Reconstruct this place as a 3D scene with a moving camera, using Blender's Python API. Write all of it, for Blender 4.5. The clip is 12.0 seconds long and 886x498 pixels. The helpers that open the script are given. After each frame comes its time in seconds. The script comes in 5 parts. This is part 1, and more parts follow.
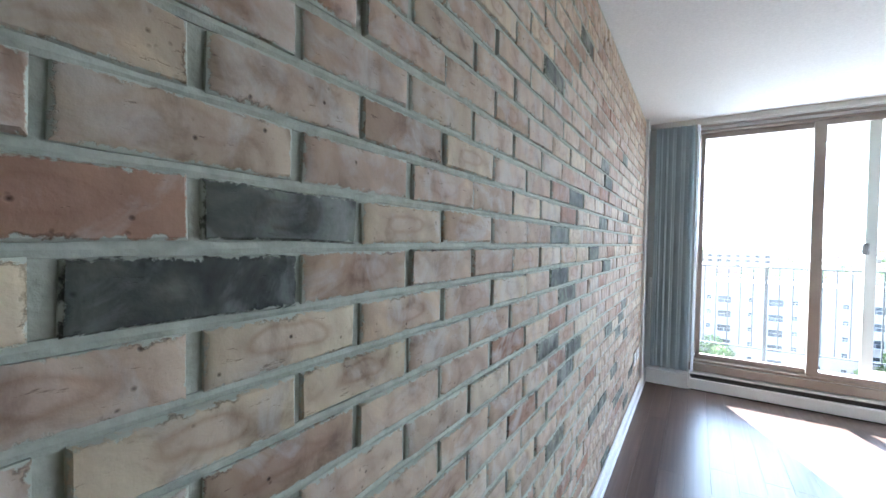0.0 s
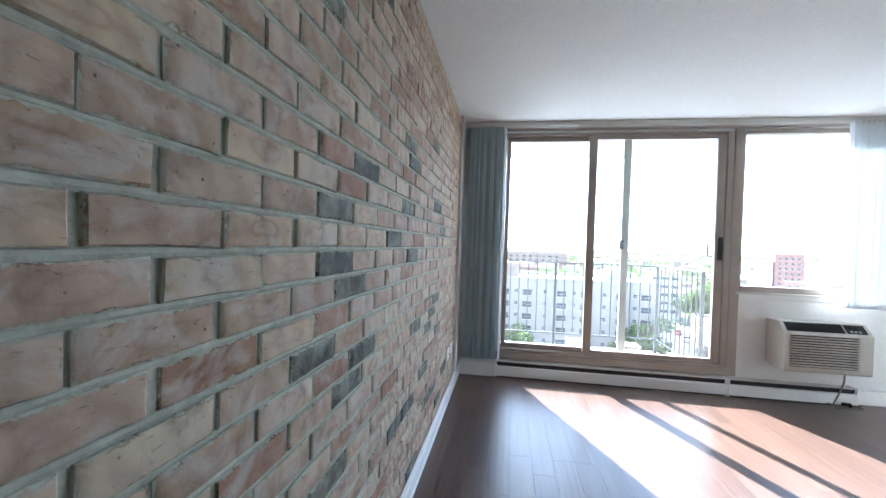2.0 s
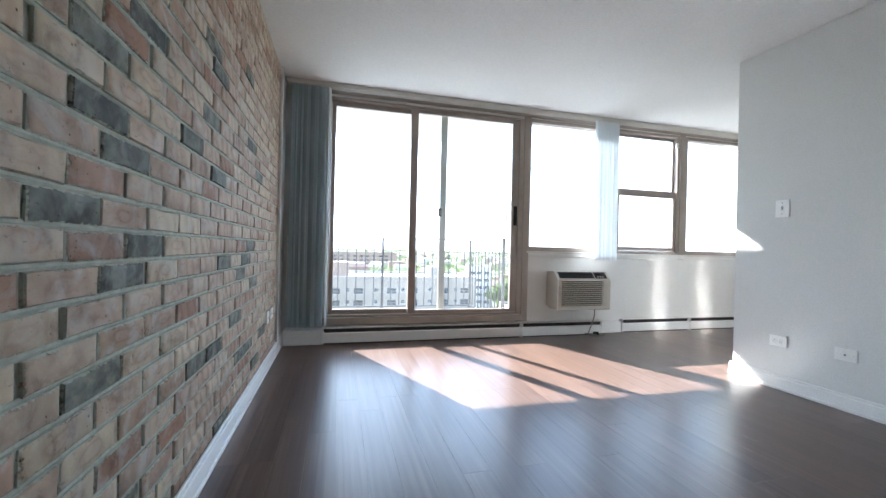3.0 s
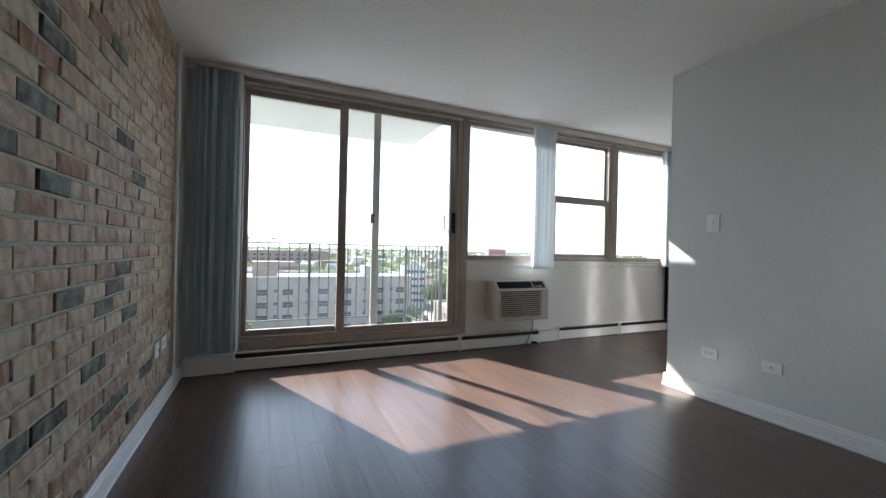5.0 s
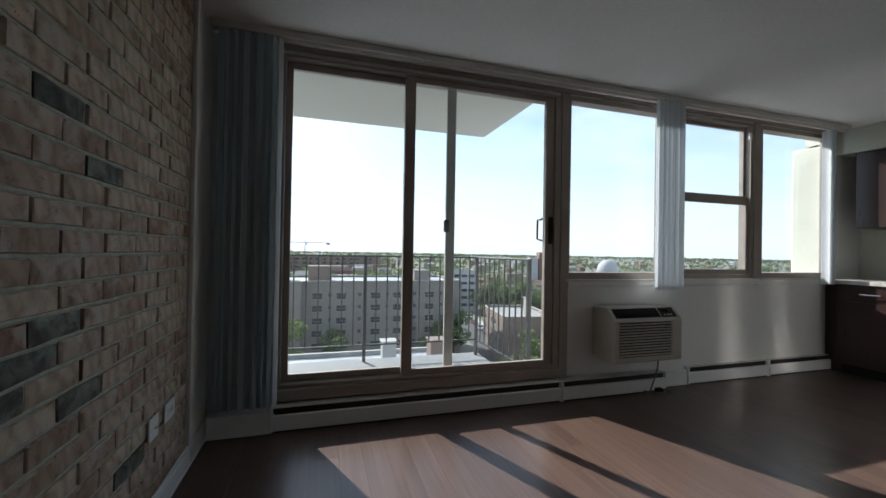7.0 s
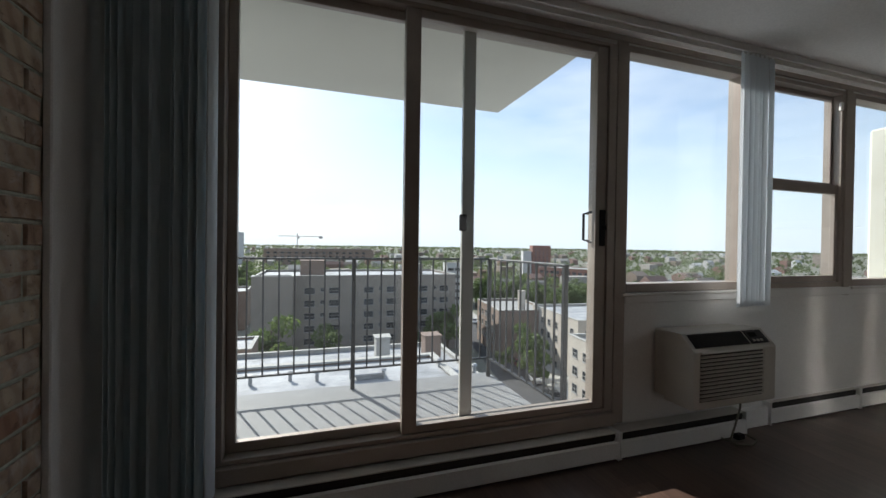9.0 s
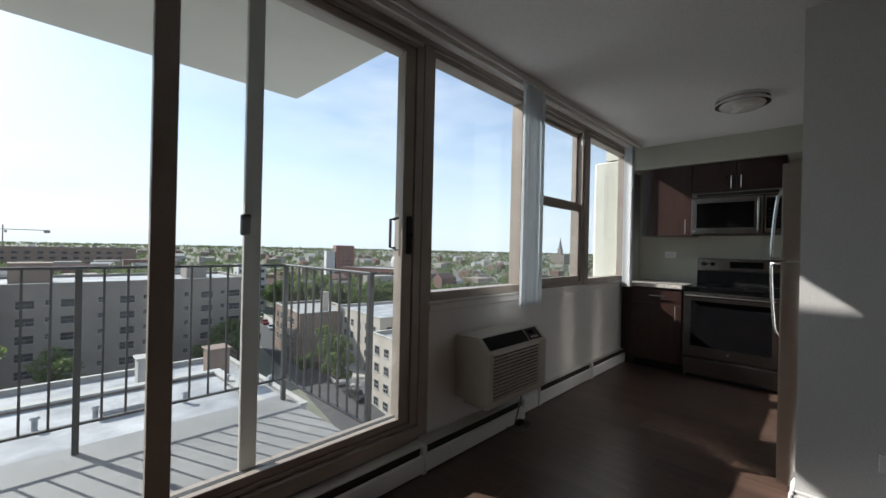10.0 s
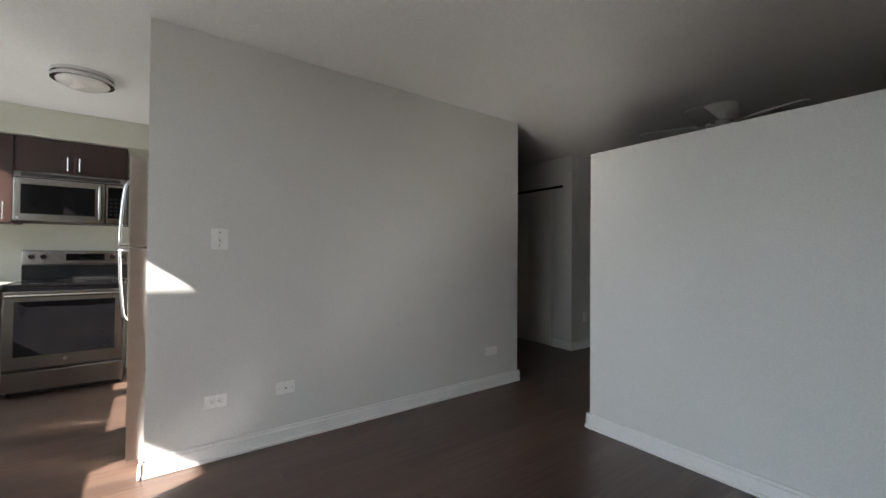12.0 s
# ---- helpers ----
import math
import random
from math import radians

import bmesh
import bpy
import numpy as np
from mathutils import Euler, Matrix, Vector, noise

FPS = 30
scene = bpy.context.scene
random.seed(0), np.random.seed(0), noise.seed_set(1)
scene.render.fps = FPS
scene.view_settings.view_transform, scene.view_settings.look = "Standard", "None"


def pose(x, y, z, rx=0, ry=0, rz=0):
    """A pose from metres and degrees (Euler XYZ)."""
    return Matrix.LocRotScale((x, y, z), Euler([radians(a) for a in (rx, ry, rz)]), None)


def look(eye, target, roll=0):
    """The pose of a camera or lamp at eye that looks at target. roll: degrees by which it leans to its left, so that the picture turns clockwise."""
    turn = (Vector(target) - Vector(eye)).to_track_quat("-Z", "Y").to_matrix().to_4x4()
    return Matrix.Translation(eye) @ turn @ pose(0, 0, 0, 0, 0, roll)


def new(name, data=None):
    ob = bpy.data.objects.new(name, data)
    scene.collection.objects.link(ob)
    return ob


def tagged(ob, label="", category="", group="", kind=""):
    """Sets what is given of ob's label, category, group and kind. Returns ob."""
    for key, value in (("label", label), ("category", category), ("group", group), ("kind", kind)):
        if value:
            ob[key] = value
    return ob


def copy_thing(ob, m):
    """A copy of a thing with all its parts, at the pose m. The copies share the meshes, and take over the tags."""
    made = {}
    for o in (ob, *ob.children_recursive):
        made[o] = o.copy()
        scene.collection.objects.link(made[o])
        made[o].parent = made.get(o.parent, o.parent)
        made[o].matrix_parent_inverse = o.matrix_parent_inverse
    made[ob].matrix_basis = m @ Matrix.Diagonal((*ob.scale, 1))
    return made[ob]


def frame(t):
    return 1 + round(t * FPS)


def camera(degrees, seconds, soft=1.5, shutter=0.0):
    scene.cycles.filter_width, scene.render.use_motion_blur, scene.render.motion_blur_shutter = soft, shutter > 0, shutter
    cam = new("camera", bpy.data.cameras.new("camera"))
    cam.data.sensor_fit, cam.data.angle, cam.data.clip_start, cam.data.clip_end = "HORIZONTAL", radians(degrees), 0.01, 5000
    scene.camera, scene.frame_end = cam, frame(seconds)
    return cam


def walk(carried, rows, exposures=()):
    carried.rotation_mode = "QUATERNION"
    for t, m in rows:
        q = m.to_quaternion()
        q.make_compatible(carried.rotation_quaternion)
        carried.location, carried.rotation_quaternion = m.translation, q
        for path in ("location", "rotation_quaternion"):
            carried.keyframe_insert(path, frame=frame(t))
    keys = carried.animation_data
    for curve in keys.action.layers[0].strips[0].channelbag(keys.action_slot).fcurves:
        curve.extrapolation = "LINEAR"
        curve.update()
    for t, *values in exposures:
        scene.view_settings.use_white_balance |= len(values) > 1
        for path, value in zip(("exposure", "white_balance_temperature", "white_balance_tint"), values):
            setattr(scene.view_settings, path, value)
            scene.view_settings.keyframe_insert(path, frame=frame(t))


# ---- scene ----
cam = camera(96.4, 12.0)
PATH = [
    (0, (0.401, 2.371, 1.328), (-0.674, 4.057, 1.282), 1.0),
    (0.5, (0.376, 2.459, 1.31), (-0.605, 4.201, 1.267), 1.2),
    (1, (0.379, 2.595, 1.285), (-0.532, 4.375, 1.242), 1.1),
    (1.5, (0.419, 2.732, 1.281), (-0.362, 4.573, 1.241), 1.6),
    (2, (0.449, 2.767, 1.266), (0.13, 4.741, 1.241), 1.9),
    (2.5, (0.461, 2.772, 1.102), (0.642, 4.764, 1.094), 1.6),
    (3, (0.496, 2.75, 0.922), (1.011, 4.683, 0.923), 1.4),
    (3.5, (0.496, 2.755, 0.911), (1.173, 4.637, 0.913), 1.4),
    (3.7, (0.495, 2.765, 0.935), (1.202, 4.636, 0.929), 1.5),
    (5.3, (0.60, 3.15, 1.056), (1.425, 4.970, 1.058), 1.3),
    (5.5, (0.597, 3.24, 1.076), (1.409, 5.065, 1.075), 1.2),
    (6, (0.600, 3.515, 1.103), (1.387, 5.353, 1.108), 1.4),
    (6.5, (0.586, 3.76, 1.128), (1.337, 5.613, 1.135), 1.1),
    (7, (0.645, 4.018, 1.122), (1.237, 5.928, 1.137), 1.0),
    (7.2, (0.660, 4.12, 1.135), (1.194, 6.046, 1.150), 1.0),
    (8.8, (0.762, 4.76, 1.168), (1.303, 6.685, 1.160), 0.9),
    (9, (0.774, 4.842, 1.191), (1.399, 6.742, 1.173), 0.8),
    (9.5, (0.879, 4.98, 1.209), (1.91, 6.694, 1.209), 1.1),
    (10, (0.917, 5.073, 1.232), (2.357, 6.462, 1.232), 1.3),
    (10.5, (0.927, 5.062, 1.187), (2.801, 5.761, 1.208), 0.6),
    (11, (0.988, 5.009, 1.182), (2.985, 4.9, 1.19), 0.3),
    (11.5, (1.002, 5.01, 1.189), (2.861, 4.273, 1.202), 0.4),
    (12, (0.894, 5.138, 1.188), (2.507, 3.954, 1.213), 0.4),
]
# the clip's camera stops down as the windows fill its picture, and opens again towards the inner walls
EXPOSURES = [(0, 4.28, 5450, 9), (1.0, 4.05, 5450, 9), (1.5, 3.8, 5450, 9), (2.5, 3.35, 5600, 9), (3.5, 3.0, 5850, 9), (5.5, 1.8, 5950, 9), (6.5, 1.12, 5950, 9), (7.0, 0.78, 5980, 9),
             (9.0, 0.58, 6250, 11), (9.5, 0.52, 6200, 11), (10.0, 0.55, 6200, 11), (10.5, 0.72, 6150, 12), (11.0, 1.12, 5850, 12), (11.5, 1.94, 6350, 12), (12.0, 2.5, 6500, 12)]
walk(cam, [(t, look(eye, target, roll)) for t, eye, target, roll in PATH], EXPOSURES)

# ---- world, sun, exposure ----
SUN_DIR = Vector((0.59, -1.373, -1.0)).normalized()
world = bpy.data.worlds.new("world")
scene.world = world
world.use_nodes = True
wn, wl = world.node_tree.nodes, world.node_tree.links
sky = wn.new("ShaderNodeTexSky")
sky.sky_type = "NISHITA"
sky.sun_disc = False
sky.sun_elevation = math.asin(-SUN_DIR.z)
sky.sun_rotation = math.atan2(-SUN_DIR.x, -SUN_DIR.y)
sky.altitude = 200
sky.air_density, sky.dust_density, sky.ozone_density = 1.0, 0.9, 1.1
wn["Background"].inputs["Strength"].default_value = 0.13
# thin summer clouds, low over the horizon
wc, wm, wt, wr, wx = (wn.new(k) for k in ("ShaderNodeTexCoord", "ShaderNodeMapping", "ShaderNodeTexNoise", "ShaderNodeValToRGB", "ShaderNodeMix"))
wm.inputs["Scale"].default_value = (1.6, 1.6, 6.0)
wt.inputs["Scale"].default_value, wt.inputs["Detail"].default_value, wt.inputs["Roughness"].default_value = 2.2, 7.0, 0.55
wr.color_ramp.elements[0].position, wr.color_ramp.elements[0].color = 0.42, (0.22, 0.22, 0.22, 1)
wr.color_ramp.elements[1].position, wr.color_ramp.elements[1].color = 0.75, (0.7, 0.7, 0.7, 1)
wx.data_type = "RGBA"
wl.new(wc.outputs["Generated"], wm.inputs["Vector"])
wl.new(wm.outputs["Vector"], wt.inputs["Vector"])
wl.new(wt.outputs["Fac"], wr.inputs["Fac"])
wl.new(wr.outputs["Color"], wx.inputs[0])
wl.new(sky.outputs["Color"], wx.inputs[6])
wx.inputs[7].default_value = (5.6, 5.95, 6.4, 1)
# pale band of summer sky along the horizon
ws, wz, wh = (wn.new(k) for k in ("ShaderNodeSeparateXYZ", "ShaderNodeValToRGB", "ShaderNodeMix"))
wz.color_ramp.elements[0].position, wz.color_ramp.elements[0].color = 0.0, (0.9, 0.9, 0.9, 1)
wz.color_ramp.elements[1].position, wz.color_ramp.elements[1].color = 0.3, (0, 0, 0, 1)
wh.data_type = "RGBA"
wl.new(wc.outputs["Generated"], ws.inputs["Vector"])
wl.new(ws.outputs["Z"], wz.inputs["Fac"])
wl.new(wz.outputs["Color"], wh.inputs[0])
wl.new(wx.outputs[2], wh.inputs[6])
wh.inputs[7].default_value = (5.1, 5.6, 6.1, 1)
wl.new(wh.outputs[2], wn["Background"].inputs["Color"])

# keep the sunlight thrown back by the brushed steel as crisp streaks
scene.cycles.blur_glossy = 0.0
sun = new("sun", bpy.data.lights.new("sun", "SUN"))
sun.data.energy, sun.data.angle, sun.data.color = 5.0, radians(0.6), (1.0, 0.93, 0.84)
sun.matrix_world = Matrix.Translation((0, 12, 12)) @ SUN_DIR.to_track_quat("-Z", "Y").to_matrix().to_4x4()


# ---- materials ----
def nodes_of(name):
    m = bpy.data.materials.new(name)
    m.use_nodes = True
    return m, m.node_tree.nodes, m.node_tree.links, m.node_tree.nodes["Principled BSDF"]


def ramp(n, stops):
    r = n.new("ShaderNodeValToRGB")
    e = r.color_ramp.elements
    while len(e) < len(stops):
        e.new(0.5)
    for k, (p, c) in enumerate(stops):
        e[k].position = p
        e[k].color = (*c, 1) if len(c) == 3 else c
    return r


def noise_tex(n, l, src, scale, detail=4.0, rough=0.55):
    t = n.new("ShaderNodeTexNoise")
    t.inputs["Scale"].default_value, t.inputs["Detail"].default_value, t.inputs["Roughness"].default_value = scale, detail, rough
    if src:
        l.new(src, t.inputs["Vector"])
    return t


def mixc(n, l, mode, fac, a, b):
    m = n.new("ShaderNodeMix")
    m.data_type, m.blend_type = "RGBA", mode
    for sock, v in ((m.inputs[0], fac), (m.inputs[6], a), (m.inputs[7], b)):
        if isinstance(v, (int, float)):
            sock.default_value = v
        elif isinstance(v, tuple):
            sock.default_value = (*v, 1)
        else:
            l.new(v, sock)
    return m.outputs[2]


def surface(name, c1, c2, scale=6.0, rough=0.6, metal=0.0, bump=0.15, fine=120.0, dist=0.002, stretch=(1, 1, 1), rough_var=0.12, vary=0.0, spec=0.5):
    """A painted, wooden, stone or metal surface: two colours in broad patches, fine grain and uneven gloss."""
    m, n, l, p = nodes_of(name)
    tc = n.new("ShaderNodeTexCoord")
    mp = n.new("ShaderNodeMapping")
    mp.inputs["Scale"].default_value = stretch
    l.new(tc.outputs["Object"], mp.inputs["Vector"])
    src = mp.outputs["Vector"]
    if vary:
        info = n.new("ShaderNodeObjectInfo")
        add = n.new("ShaderNodeVectorMath")
        add.operation = "MULTIPLY_ADD"
        l.new(info.outputs["Random"], add.inputs[0])
        add.inputs[1].default_value = (37, 53, 71)
        l.new(src, add.inputs[2])
        src = add.outputs[0]
    broad = noise_tex(n, l, src, scale)
    grain = noise_tex(n, l, src, fine, 3.0)
    r = ramp(n, [(0.3, c1), (0.7, c2)])
    l.new(broad.outputs["Fac"], r.inputs["Fac"])
    g = ramp(n, [(0.25, (0.86, 0.86, 0.86)), (0.75, (1.06, 1.06, 1.06))])
    l.new(grain.outputs["Fac"], g.inputs["Fac"])
    col = mixc(n, l, "MULTIPLY", 0.7, r.outputs["Color"], g.outputs["Color"])
    if vary:
        v = ramp(n, [(0.0, (1 - vary,) * 3), (1.0, (1 + vary,) * 3)])
        l.new(info.outputs["Random"], v.inputs["Fac"])
        col = mixc(n, l, "MULTIPLY", 1.0, col, v.outputs["Color"])
    l.new(col, p.inputs["Base Color"])
    mr = n.new("ShaderNodeMapRange")
    mr.inputs["To Min"].default_value, mr.inputs["To Max"].default_value = max(0.03, rough - rough_var), min(1, rough + rough_var)
    l.new(broad.outputs["Fac"], mr.inputs["Value"])
    l.new(mr.outputs["Result"], p.inputs["Roughness"])
    p.inputs["Metallic"].default_value = metal
    p.inputs["Specular IOR Level"].default_value = spec
    if bump:
        b = n.new("ShaderNodeBump")
        b.inputs["Strength"].default_value, b.inputs["Distance"].default_value = bump, dist
        l.new(grain.outputs["Fac"], b.inputs["Height"])
        l.new(b.outputs["Normal"], p.inputs["Normal"])
    return m


def glass_material(name, tint=(0.96, 0.985, 0.98), rough=0.0):
    m, n, l, p = nodes_of(name)
    n.remove(p)
    tr, gl, mx, lw = (n.new(k) for k in ("ShaderNodeBsdfTransparent", "ShaderNodeBsdfGlossy", "ShaderNodeMixShader", "ShaderNodeLayerWeight"))
    tr.inputs["Color"].default_value = (*tint, 1)
    gl.inputs["Roughness"].default_value = rough
    lw.inputs["Blend"].default_value = 0.5
    pw = n.new("ShaderNodeMath")
    pw.operation = "POWER"
    l.new(lw.outputs["Facing"], pw.inputs[0])
    pw.inputs[1].default_value = 5.0
    ma = n.new("ShaderNodeMath")
    ma.operation = "MULTIPLY_ADD"
    l.new(pw.outputs[0], ma.inputs[0])
    ma.inputs[1].default_value, ma.inputs[2].default_value = 0.75, 0.025
    l.new(ma.outputs[0], mx.inputs["Fac"])
    l.new(tr.outputs["BSDF"], mx.inputs[1])
    l.new(gl.outputs["BSDF"], mx.inputs[2])
    # a thin uneven dust film that catches the sun, also imitating haze outdoors
    tc = n.new("ShaderNodeTexCoord")
    smear = noise_tex(n, l, tc.outputs["Object"], 2.3, 5, 0.6)
    fr = n.new("ShaderNodeMapRange")
    fr.inputs["From Min"].default_value, fr.inputs["From Max"].default_value = 0.3, 0.7
    fr.inputs["To Min"].default_value, fr.inputs["To Max"].default_value = 0.003, 0.009
    l.new(smear.outputs["Fac"], fr.inputs["Value"])
    dust, film = n.new("ShaderNodeBsdfTranslucent"), n.new("ShaderNodeMixShader")
    dust.inputs["Color"].default_value = (0.80, 0.82, 0.84, 1)
    l.new(fr.outputs["Result"], film.inputs["Fac"])
    l.new(mx.outputs["Shader"], film.inputs[1])
    l.new(dust.outputs["BSDF"], film.inputs[2])
    l.new(film.outputs["Shader"], n["Material Output"].inputs["Surface"])
    return m


def brick_material(name, stops, island=False, film_amount=0.6, chalk=(0.52, 0.48, 0.43)):
    """Old common brick: mottled clay with rings, pits, scuffs and a chalky mortar film."""
    m, n, l, p = nodes_of(name)
    tc = n.new("ShaderNodeTexCoord")
    if island:
        rnd = n.new("ShaderNodeNewGeometry").outputs["Random Per Island"]
    else:
        rnd = n.new("ShaderNodeObjectInfo").outputs["Random"]
    off = n.new("ShaderNodeVectorMath")
    off.operation = "MULTIPLY_ADD"
    l.new(rnd, off.inputs[0])
    off.inputs[1].default_value = (41, 67, 29)
    l.new(tc.outputs["Object"], off.inputs[2])
    src = off.outputs[0]
    base = ramp(n, stops)
    l.new(rnd, base.inputs["Fac"])
    mott = noise_tex(n, l, src, 15, 5, 0.58)
    mott.inputs["Distortion"].default_value = 0.5
    mr = ramp(n, [(0.28, (0.46, 0.40, 0.37)), (0.45, (0.95, 0.93, 0.92)), (0.6, (1.04, 1.03, 1.0)), (0.75, (1.28, 1.24, 1.16))])
    if film_amount > 0.7:
        # overburnt faces go from glassy black to ash grey
        mr = ramp(n, [(0.34, (0.32, 0.32, 0.33)), (0.47, (0.85, 0.85, 0.86)), (0.56, (1.25, 1.24, 1.18)), (0.68, (2.3, 2.25, 2.05))])
    l.new(mott.outputs["Fac"], mr.inputs["Fac"])
    col = mixc(n, l, "MULTIPLY", 0.9, base.outputs["Color"], mr.outputs["Color"])
    # kiln marks: broad rings across the face
    wave = n.new("ShaderNodeTexWave")
    wave.wave_type = "RINGS"
    wave.rings_direction = "X"
    wave.inputs["Scale"].default_value, wave.inputs["Distortion"].default_value, wave.inputs["Detail"].default_value = 5.0, 5.0, 1.5
    wave.inputs["Detail Scale"].default_value = 1.6
    l.new(src, wave.inputs["Vector"])
    wr = ramp(n, [(0.1, (0.78, 0.71, 0.67)), (0.45, (1.0, 1.0, 1.0)), (0.9, (1.12, 1.11, 1.07))])
    l.new(wave.outputs["Fac"], wr.inputs["Fac"])
    col = mixc(n, l, "MULTIPLY", 0.7 if island else 0.3, col, wr.outputs["Color"])
    if not island:
        # firing marks: a pale heart, a brown ring and a creamy rim
        halo = n.new("ShaderNodeVectorMath")
        halo.operation = "MULTIPLY"
        l.new(tc.outputs["Object"], halo.inputs[0])
        halo.inputs[1].default_value = (0.0, 11.0, 31.0)
        warp = noise_tex(n, l, src, 12, 3, 0.5)
        shift = n.new("ShaderNodeVectorMath")
        shift.operation = "MULTIPLY_ADD"
        l.new(warp.outputs["Color"], shift.inputs[0])
        shift.inputs[1].default_value = (0.0, 1.5, 1.1)
        l.new(halo.outputs[0], shift.inputs[2])
        mid = n.new("ShaderNodeVectorMath")
        mid.operation = "SUBTRACT"
        l.new(shift.outputs[0], mid.inputs[0])
        mid.inputs[1].default_value = (0.0, 0.75, 0.62)
        size = n.new("ShaderNodeVectorMath")
        size.operation = "LENGTH"
        l.new(mid.outputs[0], size.inputs[0])
        hr = ramp(n, [(0.30, (1.04, 1.0, 0.98)), (0.46, (0.74, 0.62, 0.53)), (0.60, (1.0, 0.97, 0.90)), (0.92, (1.12, 1.13, 1.02))])
        l.new(size.outputs["Value"], hr.inputs["Fac"])
        pick = n.new("ShaderNodeMath")
        pick.operation = "PINGPONG"
        pick.inputs[1].default_value = 0.07
        l.new(rnd, pick.inputs[0])
        grow = n.new("ShaderNodeMath")
        grow.operation = "MULTIPLY"
        grow.inputs[1].default_value = 12.0
        l.new(pick.outputs[0], grow.inputs[0])
        col = mixc(n, l, "MULTIPLY", grow.outputs[0], col, hr.outputs["Color"])
    film = noise_tex(n, l, src, 9, 5, 0.6)
    film.inputs["Distortion"].default_value = 0.8
    fr = ramp(n, [(0.46 if film_amount > 0.7 else 0.5, (0, 0, 0)), (0.66, (film_amount,) * 3)])
    l.new(film.outputs["Fac"], fr.inputs["Fac"])
    col = mixc(n, l, "MIX", fr.outputs["Color"], col, chalk)
    pits = n.new("ShaderNodeTexVoronoi")
    pits.inputs["Scale"].default_value = 62
    l.new(src, pits.inputs["Vector"])
    pr = ramp(n, [(0.05, (0.16, 0.14, 0.13)), (0.2, (1, 1, 1))])
    l.new(pits.outputs["Distance"], pr.inputs["Fac"])
    gate = noise_tex(n, l, src, 21, 2)
    gr = ramp(n, [(0.56, (0, 0, 0)), (0.63, (1, 1, 1))])
    l.new(gate.outputs["Fac"], gr.inputs["Fac"])
    pit = mixc(n, l, "MIX", gr.outputs["Color"], (1.0, 1.0, 1.0), pr.outputs["Color"])
    col = mixc(n, l, "MULTIPLY", 1.0, col, pit)
    # torn streaks where the clay was dragged
    mp = n.new("ShaderNodeMapping")
    mp.inputs["Scale"].default_value = (1, 1, 5)
    l.new(src, mp.inputs["Vector"])
    tear = noise_tex(n, l, mp.outputs["Vector"], 26, 4, 0.7)
    tr = ramp(n, [(0.30, (0.45, 0.41, 0.39)), (0.36, (1, 1, 1))])
    l.new(tear.outputs["Fac"], tr.inputs["Fac"])
    col = mixc(n, l, "MULTIPLY", 0.8, col, tr.outputs["Color"])
    edge = None
    if not island:
        # mortar smeared over the brick's ragged rim
        sep = n.new("ShaderNodeSeparateXYZ")
        l.new(tc.outputs["Object"], sep.inputs["Vector"])

        def math_node(op, a, b=None):
            q = n.new("ShaderNodeMath")
            q.operation = op
            for k, v in enumerate((a, b)):
                if v is None:
                    continue
                if isinstance(v, (int, float)):
                    q.inputs[k].default_value = v
                else:
                    l.new(v, q.inputs[k])
            return q.outputs[0]
        az = math_node("SUBTRACT", math_node("ABSOLUTE", sep.outputs["Z"]), 0.0313)
        ay = math_node("SUBTRACT", math_node("ABSOLUTE", sep.outputs["Y"]), 0.1038)
        rag = noise_tex(n, l, src, 70, 5, 0.7)
        dist = math_node("ADD", math_node("MAXIMUM", az, ay), math_node("MULTIPLY", math_node("SUBTRACT", rag.outputs["Fac"], 0.5), 0.022))
        er = ramp(n, [(0.49, (0, 0, 0)), (0.53, (1, 1, 1))])
        l.new(math_node("ADD", math_node("MULTIPLY", dist, 20.0), 0.56), er.inputs["Fac"])
        edge = er.outputs["Color"]
        crack = ramp(n, [(0.44, (1, 1, 1)), (0.49, (0.42, 0.4, 0.38)), (0.53, (1, 1, 1))])
        l.new(math_node("ADD", math_node("MULTIPLY", dist, 20.0), 0.56), crack.inputs["Fac"])
        col = mixc(n, l, "MULTIPLY", gr.outputs["Color"], col, crack.outputs["Color"])
        col = mixc(n, l, "MIX", edge, col, (0.435, 0.443, 0.362))
    l.new(col, p.inputs["Base Color"])
    p.inputs["Roughness"].default_value = 0.72
    p.inputs["Specular IOR Level"].default_value = 0.25
    grit = noise_tex(n, l, src, 150, 4, 0.65)
    relief = mixc(n, l, "MULTIPLY", 1.0, mixc(n, l, "ADD", 0.2, mott.outputs["Color"], grit.outputs["Color"]), mixc(n, l, "MULTIPLY", 0.7, pit, tr.outputs["Color"]))
    b = n.new("ShaderNodeBump")
    b.inputs["Strength"].default_value, b.inputs["Distance"].default_value = 0.55, 0.006
    if edge is not None:
        relief = mixc(n, l, "MIX", edge, relief, (0.32, 0.32, 0.32))
    l.new(relief, b.inputs["Height"])
    l.new(b.outputs["Normal"], p.inputs["Normal"])
    return m


